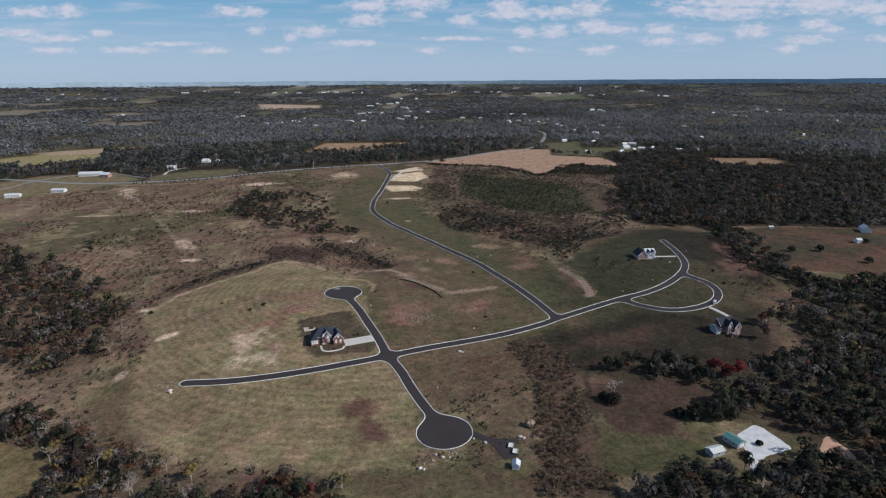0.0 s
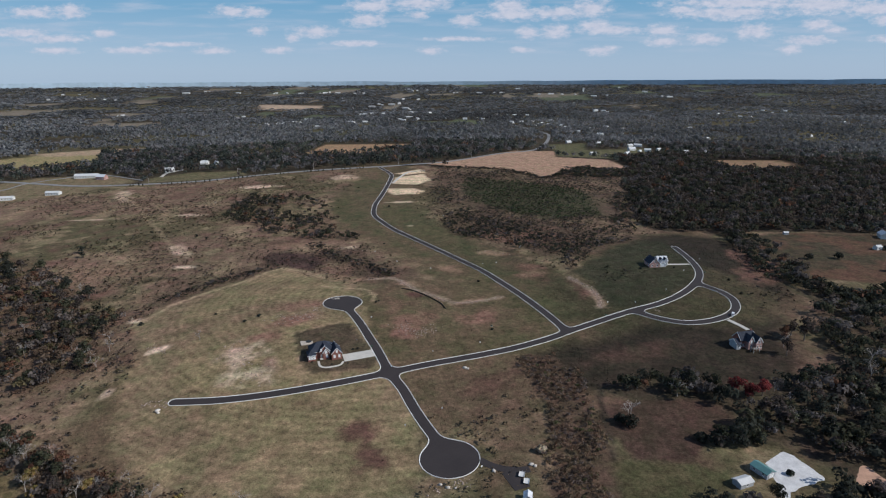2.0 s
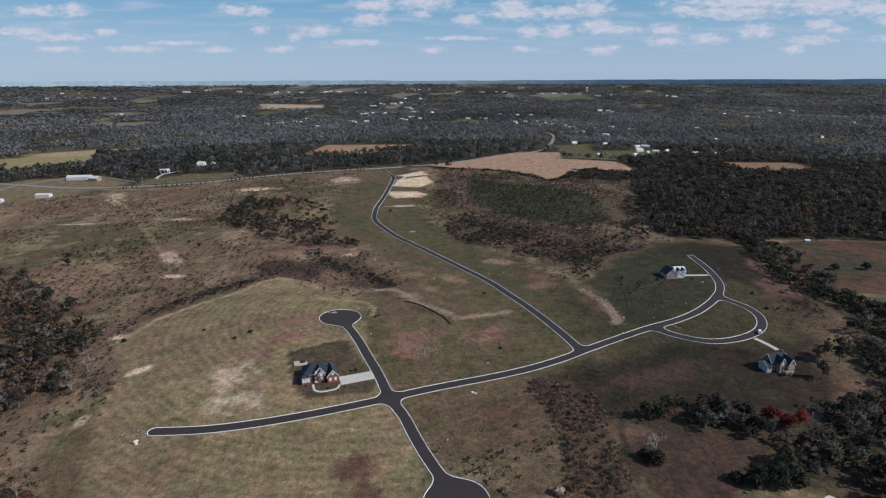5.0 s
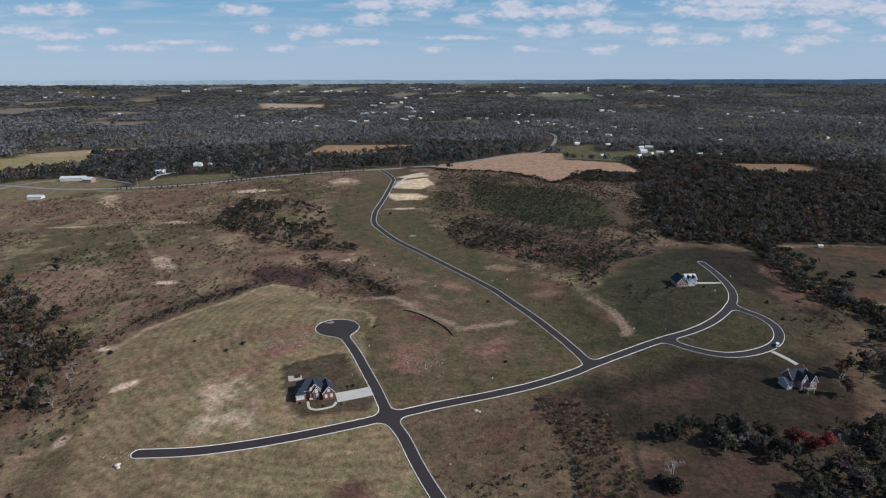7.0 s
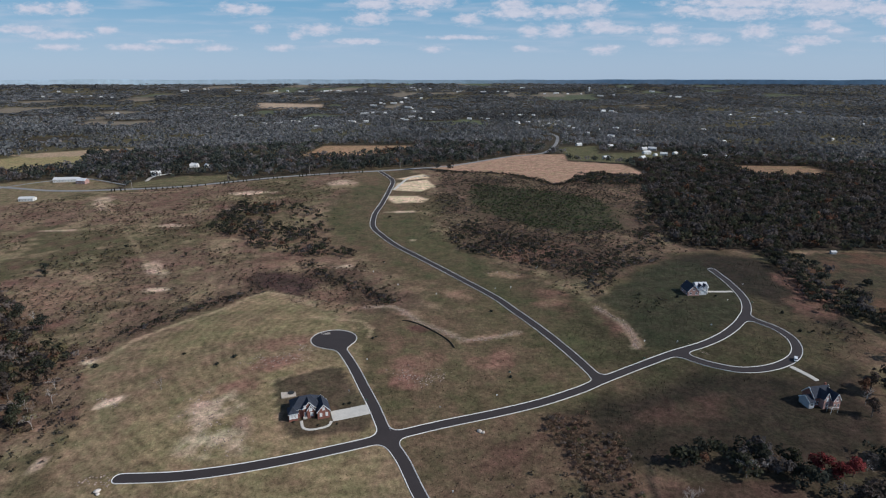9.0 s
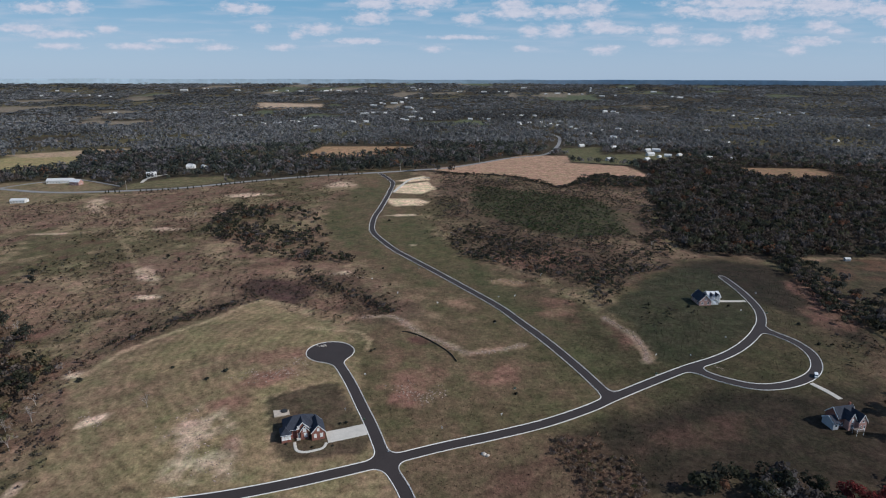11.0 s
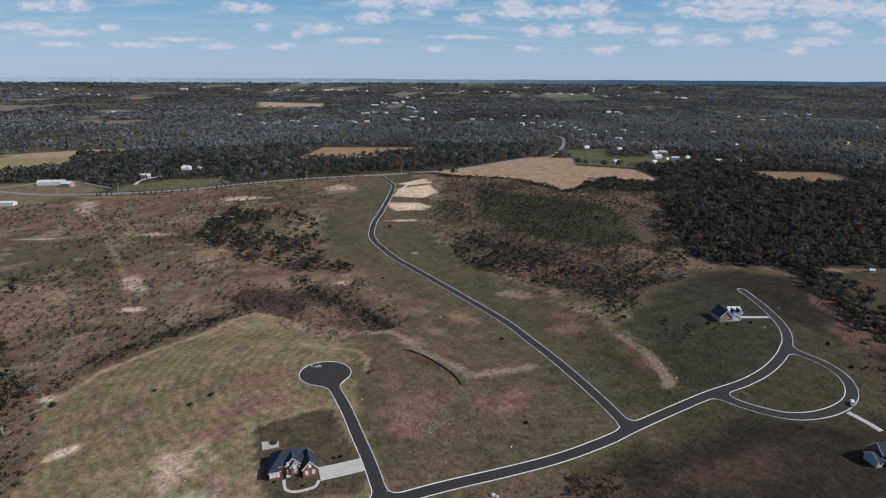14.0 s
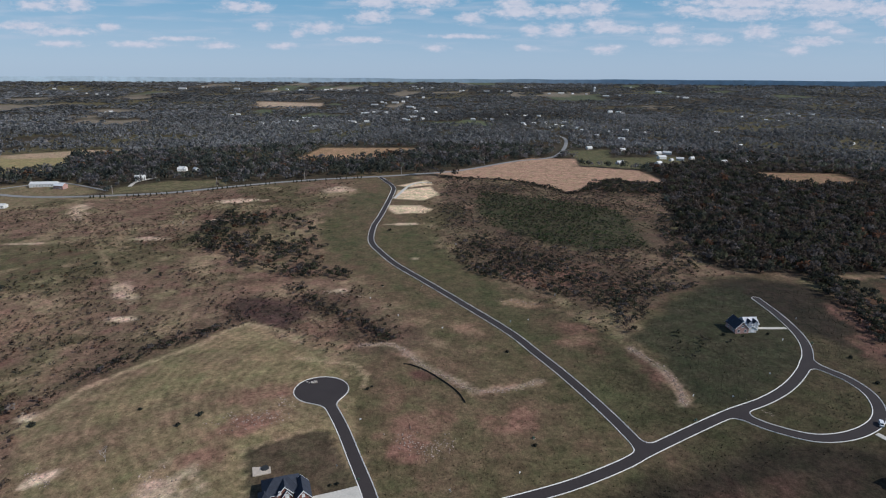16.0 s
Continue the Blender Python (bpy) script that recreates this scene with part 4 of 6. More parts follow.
def hill_house():
    h = thing("house", 194, 541, 3, "brick hilltop house with dark gable roof and pale sunlit wing", "house", lift=0.2)
    gable_block(h, -9.5, -0.5, -6.0, 7.0, 3.4, 8.0, "y", M_BRICK_PALE, M_SHINGLE, trim=M_TRIM)
    gable_block(h, -0.5, 8.5, -1.8, 8.0, 4.6, 7.6, "x", M_SIDING, M_SHINGLE_PALE, trim=M_TRIM)
    gable_block(h, 1.0, 3.2, -2.6, 2.0, 6.0, 7.2, "y", M_GREY, M_SHINGLE)
    gable_block(h, 5.0, 7.2, -2.6, 2.0, 6.0, 7.2, "y", M_GREY, M_SHINGLE)
    gable_block(h, -0.5, 5.5, -5.0, -1.8, 2.6, 4.4, "y", M_SIDING, M_SHINGLE_PALE, trim=M_TRIM)
    for u in (-7.3, -2.7):
        window(h, "-y", u, 0.9, 1.3, 1.5, -6.0, M_GLASS)
    window(h, "-y", -5.0, 4.2, 1.2, 1.3, -6.0, M_GLASS)
    for u in (1.0, 5.5):
        door(h, "+x", u, 2.6, 2.3, 8.5, M_TRIM, "garage_door")
    door(h, "-y", 2.5, 2.4, 2.2, -5.0, M_TRIM, "garage_door")
    window(h, "-y", 7.0, 1.0, 1.3, 1.5, -1.8, M_GLASS)
    for u in (-3.0, 3.0):
        window(h, "-x", u, 0.9, 1.3, 1.5, -9.5, M_GLASS)


hill_house()


def woodside_house():
    h = thing("house", 200, 384, 12, "red brick house with white-trimmed twin gables at the wood's edge", "house", lift=0.2)
    h.scale = (0.72, 0.85, 1.05)
    gable_block(h, -9.0, 7.0, 0.0, 9.5, 5.0, 9.0, "x", M_BRICK, M_SHINGLE, trim=M_TRIM)
    gable_block(h, -3.6, 1.6, -3.4, 4.0, 5.2, 8.4, "y", M_BRICK_PALE, M_SHINGLE, trim=M_TRIM)
    gable_block(h, 2.4, 8.6, -5.4, 4.0, 4.8, 8.2, "y", M_BRICK_PALE, M_SHINGLE, trim=M_TRIM)
    gable_block(h, -13.5, -9.0, -1.0, 7.5, 3.2, 5.4, "x", M_GREY, M_SHINGLE, trim=M_TRIM)
    for u in (4.0, 7.0):
        window(h, "-y", u, 1.0, 1.2, 1.6, -5.4, M_GLASS)
    window(h, "-y", 5.5, 4.4, 1.3, 1.4, -5.4, M_GLASS)
    window(h, "-y", -1.0, 4.0, 1.4, 1.6, -3.4)
    window(h, "-y", -1.0, 1.0, 1.4, 1.7, -3.4, M_GLASS)
    for u in (-7.5, -5.2):
        window(h, "-y", u, 1.0, 1.2, 1.6, 0.0, M_GLASS)
    window(h, "-y", -11.2, 0.9, 1.6, 1.6, -1.0, M_GLASS)
    door(h, "+y", -2.0, 2.6, 2.3, 9.5, M_TRIM, "garage_door")
    deck = part("deck", boxed(-3.0, 3.0, -9.0, -5.6, 1.6, 1.8), M_BARK, h, "brown timber deck")
    for x in (-2.9, 2.8):
        for y in (-8.9, -5.8):
            part("post", boxed(x, x + 0.15, y, y + 0.15, -1.0, 2.8), M_TRIM, deck)
    part("railing", boxed(-3.0, 3.0, -9.0, -8.92, 2.7, 2.82), M_TRIM, deck)
    part("chimney", boxed(5.5, 6.7, 5.5, 6.6, 5.0, 10.0), M_BRICK, h)


woodside_house()


def small_building(name, x, y, turn, sx, sy, eave, ridge, wall, roof, label, category="house", group=""):
    b = thing(name, x, y, turn, label, category, group)
    gable_block(b, -sx / 2, sx / 2, -sy / 2, sy / 2, eave, ridge, "x", wall, roof, 0.4)
    for k in range(max(1, int(sx / 4))):
        u = -sx / 2 + (k + 0.5) * sx / max(1, int(sx / 4))
        window(b, "-y", u, 1.0, 1.1, 1.3, -sy / 2, M_GLASS)
    door(b, "+x", 0, 1.1 if category == "house" else 3.0, 2.1, sx / 2, M_DOOR)
    return b


small_building("shed", 36.0, 249.5, 80, 4.2, 3.4, 2.4, 3.6, M_SIDING, M_SHINGLE_PALE, "small white garden shed with pale gable roof", "shed")
small_building("barn", 135, 256, 20, 7.5, 5.0, 2.4, 3.4, M_GREY, M_METAL_WHITE, "low barn with white metal roof beside a gravel yard", "barn")
small_building("barn", 148, 264, -65, 9.0, 5.5, 2.6, 3.8, M_GREY, M_METAL_TEAL, "barn with teal metal roof beside a gravel yard", "barn")
small_building("farm_shed", -612, 1052, 8, 38, 12, 4.0, 7.0, M_SIDING, M_METAL_WHITE, "long white farm shed with metal roof", "barn", "farm sheds")
small_building("farmhouse", -578, 1036, -10, 16, 10, 5.0, 8.5, M_BRICK_PALE, M_SHINGLE_PALE, "two-storey farmhouse with pale roof", "house")
small_building("farm_shed", -593, 926, 4, 20, 10, 3.6, 5.6, M_SIDING, M_METAL_WHITE, "white farm shed with metal roof", "barn", "farm sheds")
small_building("farm_shed", -645, 897, 15, 20, 10, 3.6, 5.6, M_SIDING, M_METAL_WHITE, "white farm shed with metal roof", "barn", "farm sheds")
small_building("house", -487, 1092, 30, 15, 10, 4.5, 8.0, M_SIDING, M_METAL_WHITE, "white house among trees by the road", "house")
small_building("house", -453, 1170, -20, 13, 9, 4.5, 7.5, M_SIDING, M_METAL_WHITE, "white house with pale roof among trees", "house")
small_building("house", 466, 634, 70, 14, 9, 4.0, 7.0, M_SIDING, M_SHINGLE_PALE, "white house at a meadow's edge", "house")
small_building("shed", 430, 592, 10, 6, 5, 3.0, 4.5, M_SIDING, M_METAL_WHITE, "small white shed on a meadow", "shed")
small_building("shed", 372, 652, 0, 5, 3, 2.0, 3.0, M_GREY, M_METAL_WHITE, "small grey shed on a meadow", "shed")

# Scattered homes and halls of the far country, one built and then copied.
FAR_HOMES = [(-1602, 3916), (-1543, 4084), (-1307, 4018), (-1070, 4049), (-915, 4063), (-760, 4126), (-685, 4127), (-563, 4061), (-345, 3080), (-323, 3228), (-257, 3222), (-218, 3547), (-221, 4412), (-164, 4292), (-171, 2994), (-134, 2790), (-132, 2494), (-158, 2364), (-335, 2654), (-305, 2711), (-503, 2346), (-530, 2229), (-561, 2164), (-411, 2041), (-325, 2208), (84, 4000), (248, 3988), (343, 4033), (544, 4413), (604, 3814), (682, 3860), (741, 3801), (880, 3580), (1252, 4379), (1282, 3913), (1240, 3484), (1263, 3433)]
MID_HOMES = [(692, 2773), (280, 2579), (354, 2547), (134, 2395), (159, 2368), (252, 2214), (288, 2212), (332, 2234), (322, 2073), (364, 2094), (395, 2049), (474, 1942), (403, 1821), (573, 1921), (503, 1726), (788, 1950), (1123, 2505), (313, 1517), (379, 1488), (440, 1436), (461, 1436), (450, 1340), (520, 1308), (315, 1277), (-1836, 3398), (-1291, 2510), (-2160, 3724), (-2080, 3294), (-453, 1167), (-797, 2492), (1432, 2571), (1356, 2077), (1144, 2364), (698, 1614), (1005, 1673)]
proto_home = small_building("house", *MID_HOMES[0], 15, 20, 11, 5.0, 9.0, M_SIDING, M_METAL_WHITE, "distant white house with pale roof among woods", "house", "distant houses")
proto_hall = small_building("hall", *FAR_HOMES[0], 5, 44, 18, 7.0, 10.0, M_SIDING, M_METAL_WHITE, "distant long white hall with metal roof", "hall", "distant halls")
rng = random.Random(4)
EXTRA = []
for x, y in MID_HOMES[1:]:
    copy_thing(proto_home, pose(x, y, h1(x, y), 0, 0, rng.uniform(-40, 40))).scale = (0.7, 0.7, 0.7)
for k, (x, y) in enumerate(FAR_HOMES[1:]):
    copy_thing(proto_hall if k % 2 else proto_home, pose(x, y, h1(x, y), 0, 0, rng.uniform(-25, 25))).scale = (0.75, 0.75, 0.7)

for k in range(70):
    x, y = rng.choice(MID_HOMES + FAR_HOMES)
    x, y = x + rng.uniform(-90, 90), y + rng.uniform(-60, 60)
    if not any(inside(np.array([x]), np.array([y]), poly)[0] for poly in (SITE, CROP_MAIN, CROP_FAR)):
        s = rng.uniform(0.5, 0.9)
        copy_thing(proto_home, pose(x, y, h1(x, y), 0, 0, rng.uniform(-60, 60))).scale = (s, s, s)
        EXTRA.append((x, y))

# water tower on the skyline
tower = thing("water_tower", 905, 3960, 0, "pale water tower on the far skyline", "tower")
tower.scale = (0.6, 0.6, 0.6)
for k in range(6):
    a = radians(60 * k)
    part("leg", boxed(9 * math.cos(a) - 0.6, 9 * math.cos(a) + 0.6, 9 * math.sin(a) - 0.6, 9 * math.sin(a) + 0.6, -2, 40), M_TRIM, tower)
tank = bmesh.new()
bmesh.ops.create_uvsphere(tank, u_segments=18, v_segments=10, radius=11, matrix=Matrix.Translation((0, 0, 46)) @ Matrix.Diagonal((1, 1, 0.75, 1)))
part("tank", tank, M_TRIM, tower)
riser = bmesh.new()
bmesh.ops.create_cone(riser, segments=12, radius1=2.5, radius2=2.0, depth=42, cap_ends=True, matrix=Matrix.Translation((0, 0, 19)))
part("riser", riser, M_TRIM, tower)


# ---- plants ----
def limb(verts, faces, a, b, ra, rb, sides=5):
    a, b = np.array(a, float), np.array(b, float)
    d = (b - a) / (np.linalg.norm(b - a) + 1e-9)
    s = np.cross(d, (0.3, 0.9, 0.1))
    s /= np.linalg.norm(s)
    t = np.cross(d, s)
    base = len(verts)
    for c, r in ((a, ra), (b, rb)):
        for k in range(sides):
            w = 2 * math.pi * k / sides
            verts.append(tuple(c + r * (math.cos(w) * s + math.sin(w) * t)))
    for k in range(sides):
        faces.append((base + k, base + (k + 1) % sides, base + sides + (k + 1) % sides, base + sides + k))


def leaf_cloud(rs, lobes, count, size, tint, spread=0.22, up=0.15):
    """Many small folded leaf sprays over the shells of a crown's lobes."""
    n = count
    c = lobes[rs.integers(0, len(lobes), n)]
    d = rs.normal(size=(n, 3))
    d /= np.linalg.norm(d, axis=1)[:, None]
    d[:, 2] = np.where(d[:, 2] < -0.35, -d[:, 2], d[:, 2])
    p = c[:, :3] + d * c[:, 3:4] * (0.72 + 0.36 * rs.random((n, 1))) * np.array([1, 1, 0.85])
    a = rs.normal(size=(n, 3)) + d * 0.2
    a /= np.linalg.norm(a, axis=1)[:, None]
    a = a - 0.75 * (a * d).sum(1)[:, None] * d
    a /= np.linalg.norm(a, axis=1)[:, None] + 1e-9
    b = np.cross(a, d + 0.35 * rs.normal(size=(n, 3)))
    b /= np.linalg.norm(b, axis=1)[:, None] + 1e-9
    b = np.where((np.cross(a, b) * d).sum(1)[:, None] < 0, -b, b)
    soft = d + 0.4 * rs.normal(size=(n, 3)) + np.array([0, 0, up])
    soft = np.repeat(soft / np.linalg.norm(soft, axis=1)[:, None], 4, 0)
    s = size * (0.6 + 0.8 * rs.random((n, 1)))
    bow = d * s * 0.25
    quad = np.stack([p - a * s - bow, p - b * s * 0.7 + bow * 0.4, p + a * s - bow, p + b * s * 0.7 + bow * 0.4], 1).reshape(-1, 3)
    faces = np.arange(4 * n).reshape(n, 4)
    tone = np.repeat(np.array(tint)[None] * (0.75 + 0.5 * rs.random((n, 1))), 4, 0) * (1 + spread * (np.repeat(rs.random((n, 3)), 4, 0) - 0.5))
    return quad, faces, np.clip(tone, 0, 1), soft


def tree_lobes(rs, height_m, spread):
    k = 9
    out = []
    for i in range(k):
        w, r = rs.random() * 6.28, spread * (0.15 + 0.5 * rs.random())
        z = height_m * (0.3 + 0.5 * rs.random())
        out.append((r * math.cos(w), r * math.sin(w), z, spread * (0.32 + 0.22 * rs.random())))
    out.append((0, 0, height_m * 0.8, spread * 0.4))
    return np.array(out)


def tree_proto(name, seed, height_m, spread, tint, leaves, label, bark=None, size=0.4):
    rs = np.random.default_rng(seed)
    lobes = tree_lobes(rs, height_m, spread)
    v, f = [], []
    limb(v, f, (0, 0, -0.5), (0.2, 0.1, height_m * 0.45), height_m * 0.028, height_m * 0.018, 7)
    for lx, ly, lz, lr in lobes:
        limb(v, f, (0.2, 0.1, height_m * (0.2 + 0.2 * rs.random())), (lx, ly, lz), height_m * 0.011, height_m * 0.003)
        for _ in range(2):
            q = rs.normal(size=3) * lr * 0.6
            limb(v, f, (lx * 0.7, ly * 0.7, lz * 0.85), (lx + q[0], ly + q[1], lz + abs(q[2])), height_m * 0.004, height_m * 0.0015, 3)
    t = new(name)
    t.empty_display_size = 0.5
    tagged(t, label, "tree")
    part("trunk", mesh_from("trunk", v, f, bark or M_BARK), None, t)
    if leaves:
        q, fc, tone, soft = leaf_cloud(rs, lobes, leaves, size, tint, up=0.4)
        part("crown", mesh_from("crown", q, fc, M_LEAF, tone, normals=soft), None, t)
    return t


def bare_proto(name, seed, height_m, label):
    """A leafless tree: forked limbs down to twigs."""
    rs = np.random.default_rng(seed)
    v, f = [], []

    def grow(p, d, length, r, depth):
        q = p + d * length
        limb(v, f, p, q, r, r * 0.6, 5 if depth > 2 else 3)
        if depth:
            for _ in range(3 if depth > 1 else 4):
                e = d + rs.normal(size=3) * 0.55 + np.array([0, 0, 0.12])
                grow(q, e / np.linalg.norm(e), length * (0.62 + 0.2 * rs.random()), r * 0.55, depth - 1)
    grow(np.array([0, 0, -0.4]), np.array([0.05, 0, 1.0]), height_m * 0.32, height_m * 0.016, 4)
    t = new(name)
    t.empty_display_size = 0.5
    tagged(t, label, "tree")
    part("trunk", mesh_from("trunk", v, f, M_PALE_BARK), None, t)
    return t


G_DARK, G_OLIVE, G_BROWN, G_RUST, G_YELLOW, G_RED, G_GREY = (0.050, 0.053, 0.042), (0.070, 0.071, 0.046), (0.088, 0.071, 0.060), (0.15, 0.08, 0.052), (0.26, 0.19, 0.075), (0.20, 0.045, 0.045), (0.112, 0.099, 0.095)
PROTOS = [
    tree_proto("tree", 1, 13, 5.2, G_DARK, 1050, "dark green broadleaf tree in a dense wood"),
    tree_proto("tree", 2, 11, 4.8, G_OLIVE, 950, "olive green broadleaf tree in a dense wood"),
    tree_proto("tree", 3, 12, 4.6, G_BROWN, 760, "brown autumn tree thinning at its crown"),
    tree_proto("tree", 4, 10, 4.2, G_RUST, 760, "rust-brown autumn tree at a wood's edge"),
    tree_proto("tree", 5, 9, 3.8, G_YELLOW, 760, "yellow autumn tree with a ragged crown", M_PALE_BARK),
    tree_proto("tree", 6, 10, 5.0, G_RED, 950, "crimson autumn tree with a broad crown"),
    bare_proto("tree", 7, 12, "leafless pale-barked tree with forked limbs"),
    bare_proto("tree", 8, 9, "leafless grey tree with fine twigs"),
    tree_proto("tree", 9, 8, 3.6, G_DARK, 760, "small dark evergreen tree among scrub"),
]
GROUPS = ["wood trees"] * 5 + [""] + ["bare trees"] * 2 + ["evergreens"]
for p, g in zip(PROTOS, GROUPS):
    if g:
        p["group"] = g
used = [False] * len(PROTOS)


def plant(kind, x, y, scale=1.0, turn=0.0):
    m = pose(x, y, h1(x, y) - 0.1, 0, 0, turn)
    if not used[kind]:
        used[kind] = True
        PROTOS[kind].scale = (1, 1, 1)
        PROTOS[kind].matrix_basis = m
        return PROTOS[kind]
    t = copy_thing(PROTOS[kind], m)
    t.scale = (scale, scale, scale * (0.9 + 0.2 * rng.random()))
    return t


# trees that stand out singly: kind, x, y, scale
SINGLE = [(5, 173, 327, 1.0), (5, 181, 329, 1.15), (5, 167, 332, 1.1), (6, 133, 330, 1.0), (6, 138, 331, .8), (6, 101, 313, .9), (2, 236, 399, 1.5), (3, 229, 394, 1.5), (2, 241, 392, 1.3), (6, 223, 384, 1.0), (2, 219, 373, 1.0),
          (6, 99, 310, 1.0), (1, 138, 288, 1.0), (0, 147, 287, 1.1), (1, 156, 287, 1.0), 
          (4, 266, 352, 1.2), (6, 262, 358, 1.3), (6, 250, 340, 1.3), (7, -169, 404, 1.1), (6, -224, 373, 1.0), (6, -240, 384, 1.1), (7, 202, 693, 1.2), (7, -314, 836, 1.0), (6, -235, 411, .9), (8, -382, 632, 1.0)]
SINGLE_B = [(6, -226, 294, 1.0), (7, -216, 289, 1.1), (6, -200, 288, .9), (6, -135, 254, .9), (7, -152, 269, .8), (6, -92, 250, .9), (4, -120, 247, 1.0), (4, -168, 262, .9), (5, -82, 236, .7), (5, -60, 234, .6),
            (8, -278, 677, .6), (8, -263, 667, .6), (8, -338, 698, .6), (8, -372, 616, .9), (0, -300, 500, 1.1), (0, -330, 520, 1.2), (0, -410, 560, 1.2), (0, -398, 545, 1.2), (0, -420, 575, 1.1), (0, -250, 430, .9), (8, 28, 1075, .8)]
for kind, x, y, s in SINGLE + SINGLE_B:
    plant(kind, x, y, s, rng.uniform(0, 360))


def scatter(poly, spacing, seed, keep=None):
    rs = np.random.default_rng(seed)
    xs, ys = [p[0] for p in poly], [p[1] for p in poly]
    X, Y = np.meshgrid(np.arange(min(xs), max(xs), spacing), np.arange(min(ys), max(ys), spacing))
    x = X.ravel() + rs.uniform(-0.55, 0.55, X.size) * spacing
    y = Y.ravel() + rs.uniform(-0.55, 0.55, X.size) * spacing
    wx, wy = x + (fbm(x, y, 30, 17, 3) - 0.5) * 44, y + (fbm(x, y, 30, 23, 3) - 0.5) * 44
    ok = inside(wx, wy, poly) & (road_dist_far(x, y) > 6)
    if keep is not None:
        ok &= keep(x, y, rs)
    return x[ok], y[ok]


def road_dist_far(x, y):
    return np.minimum.reduce([seg_dist(x, y, line[::2] + line[-1:]) for line in (ROAD_MAIN, ROAD_LOOP, ROAD_NORTH, ROAD_SOUTH, ROAD_LONG, HIGHWAY)] + [np.hypot(x - c[0], y - c[1]) - 12 for c, r in (BULB_N, BULB_S)])


def clear_of_homes(x, y):
    ok = np.ones(len(x), bool)
    for hx, hy, r in ((-78, 380, 30), (194, 541, 26), (199, 383, 17), (36, 250, 9), (134, 256, 9), (147, 264, 10), (174, 327, 11), (195, 257, 14), (161, 256, 17), (466, 634, 14), (430, 592, 8), (-612, 1052, 30), (-578, 1036, 18), (-593, 926, 20), (-645, 897, 20), (-487, 1092, 14), (-453, 1170, 18)):
        ok &= np.hypot(x - hx, y - hy) > r
    for poly in (GRAVEL, PLOT_BROWN, PLOT_GREEN, LAWN_SOUTH, CROP_FAR_E):
        ok &= ~inside(x, y, poly)
    return ok


near_count = 0
for poly, spacing, seed, kinds in ((WOODS_SOUTH, 10.5, 2, (2, 2, 1, 4, 7, 6, 3, 1, 6, 7, 4)), (WOODS_WEST, 17.0, 3, (1, 1, 2, 7, 6, 2, 3)), (WOODS_EAST, 13.0, 1, (0, 0, 1, 0, 2, 1, 2, 6, 7))):
    wx, wy = scatter(poly, spacing, seed)
    ok = clear_of_homes(wx, wy)
    for x, y in zip(wx[ok], wy[ok]):
        if near_count < 330:
            plant(rng.choice(kinds), float(x), float(y), rng.uniform(0.7, 1.15), rng.uniform(0, 360))
            near_count += 1


def template(seed, lobes_n, quads, size, squash=0.9, up=0.35):
    """A crown of unit radius standing on the ground, as sprays."""
    rs = np.random.default_rng(seed)
    lobes = np.column_stack([rs.normal(0, 0.38, lobes_n), rs.normal(0, 0.38, lobes_n), 0.75 + 0.55 * rs.random(lobes_n), 0.42 + 0.25 * rs.random(lobes_n)])
    q, f, t, soft = leaf_cloud(rs, lobes, quads, size, (1, 1, 1), 0.0, up)
    q[:, 2] *= squash
    return q, f, soft


ICO = bmesh.new()
bmesh.ops.create_icosphere(ICO, subdivisions=1, radius=1)
ICO_V = np.array([v.co[:] for v in ICO.verts])
ICO_F = np.array([[v.index for v in f.verts] for f in ICO.faces])
ICO.free()


def lump(seed):
    rs = np.random.default_rng(seed)
    v = ICO_V * (0.75 + 0.5 * rs.random((len(ICO_V), 1)))
    v[:, 2] = v[:, 2] * 0.9 + 0.6
    return v, ICO_F


def stuff(name, label, category, x, y, radius, tall, tones, templates, seed, material=None, sink=0.1):
    """One joined mesh of many plants."""
    rs = np.random.default_rng(seed)
    n = len(x)
    which = rs.integers(0, len(templates), n)
    z = height(x, y)
    turn = rs.uniform(0, 6.283, n)
    V, F, T, N, base = [], [], [], [], 0
    for k, (tv, tf, *soft) in enumerate(templates):
        sel = np.nonzero(which == k)[0]
        if not len(sel):
            continue
        c, s = np.cos(turn[sel])[:, None], np.sin(turn[sel])[:, None]
        r = radius[sel][:, None]
        vx = (tv[None, :, 0] * c - tv[None, :, 1] * s) * r + x[sel][:, None]
        vy = (tv[None, :, 0] * s + tv[None, :, 1] * c) * r + y[sel][:, None]
        vz = tv[None, :, 2] * r * tall[sel][:, None] + z[sel][:, None] - sink * r
        V.append(np.stack([vx, vy, vz], -1).reshape(-1, 3))
        F.append((tf[None] + (np.arange(len(sel)) * len(tv))[:, None, None] + base).reshape(-1, tf.shape[1]))
        T.append(np.repeat(tones[sel], len(tv), 0))
        if soft:
            m = soft[0]
            N.append(np.stack([m[None, :, 0] * c - m[None, :, 1] * s, m[None, :, 0] * s + m[None, :, 1] * c, np.repeat(m[None, :, 2], len(sel), 0)], -1).reshape(-1, 3))
        base += len(sel) * len(tv)
    me = mesh_from(name, np.concatenate(V), np.concatenate(F), material or M_LEAF, np.concatenate(T), normals=np.concatenate(N) if N else None)
    return tagged(new(name, me), label, category, kind="stuff")


def tones(rs, n, palette, weights):
    pick = rs.choice(len(palette), n, p=np.array(weights) / sum(weights))
    return np.clip(np.array(palette)[pick] * (0.75 + 0.5 * rs.random((n, 1))), 0, 1)


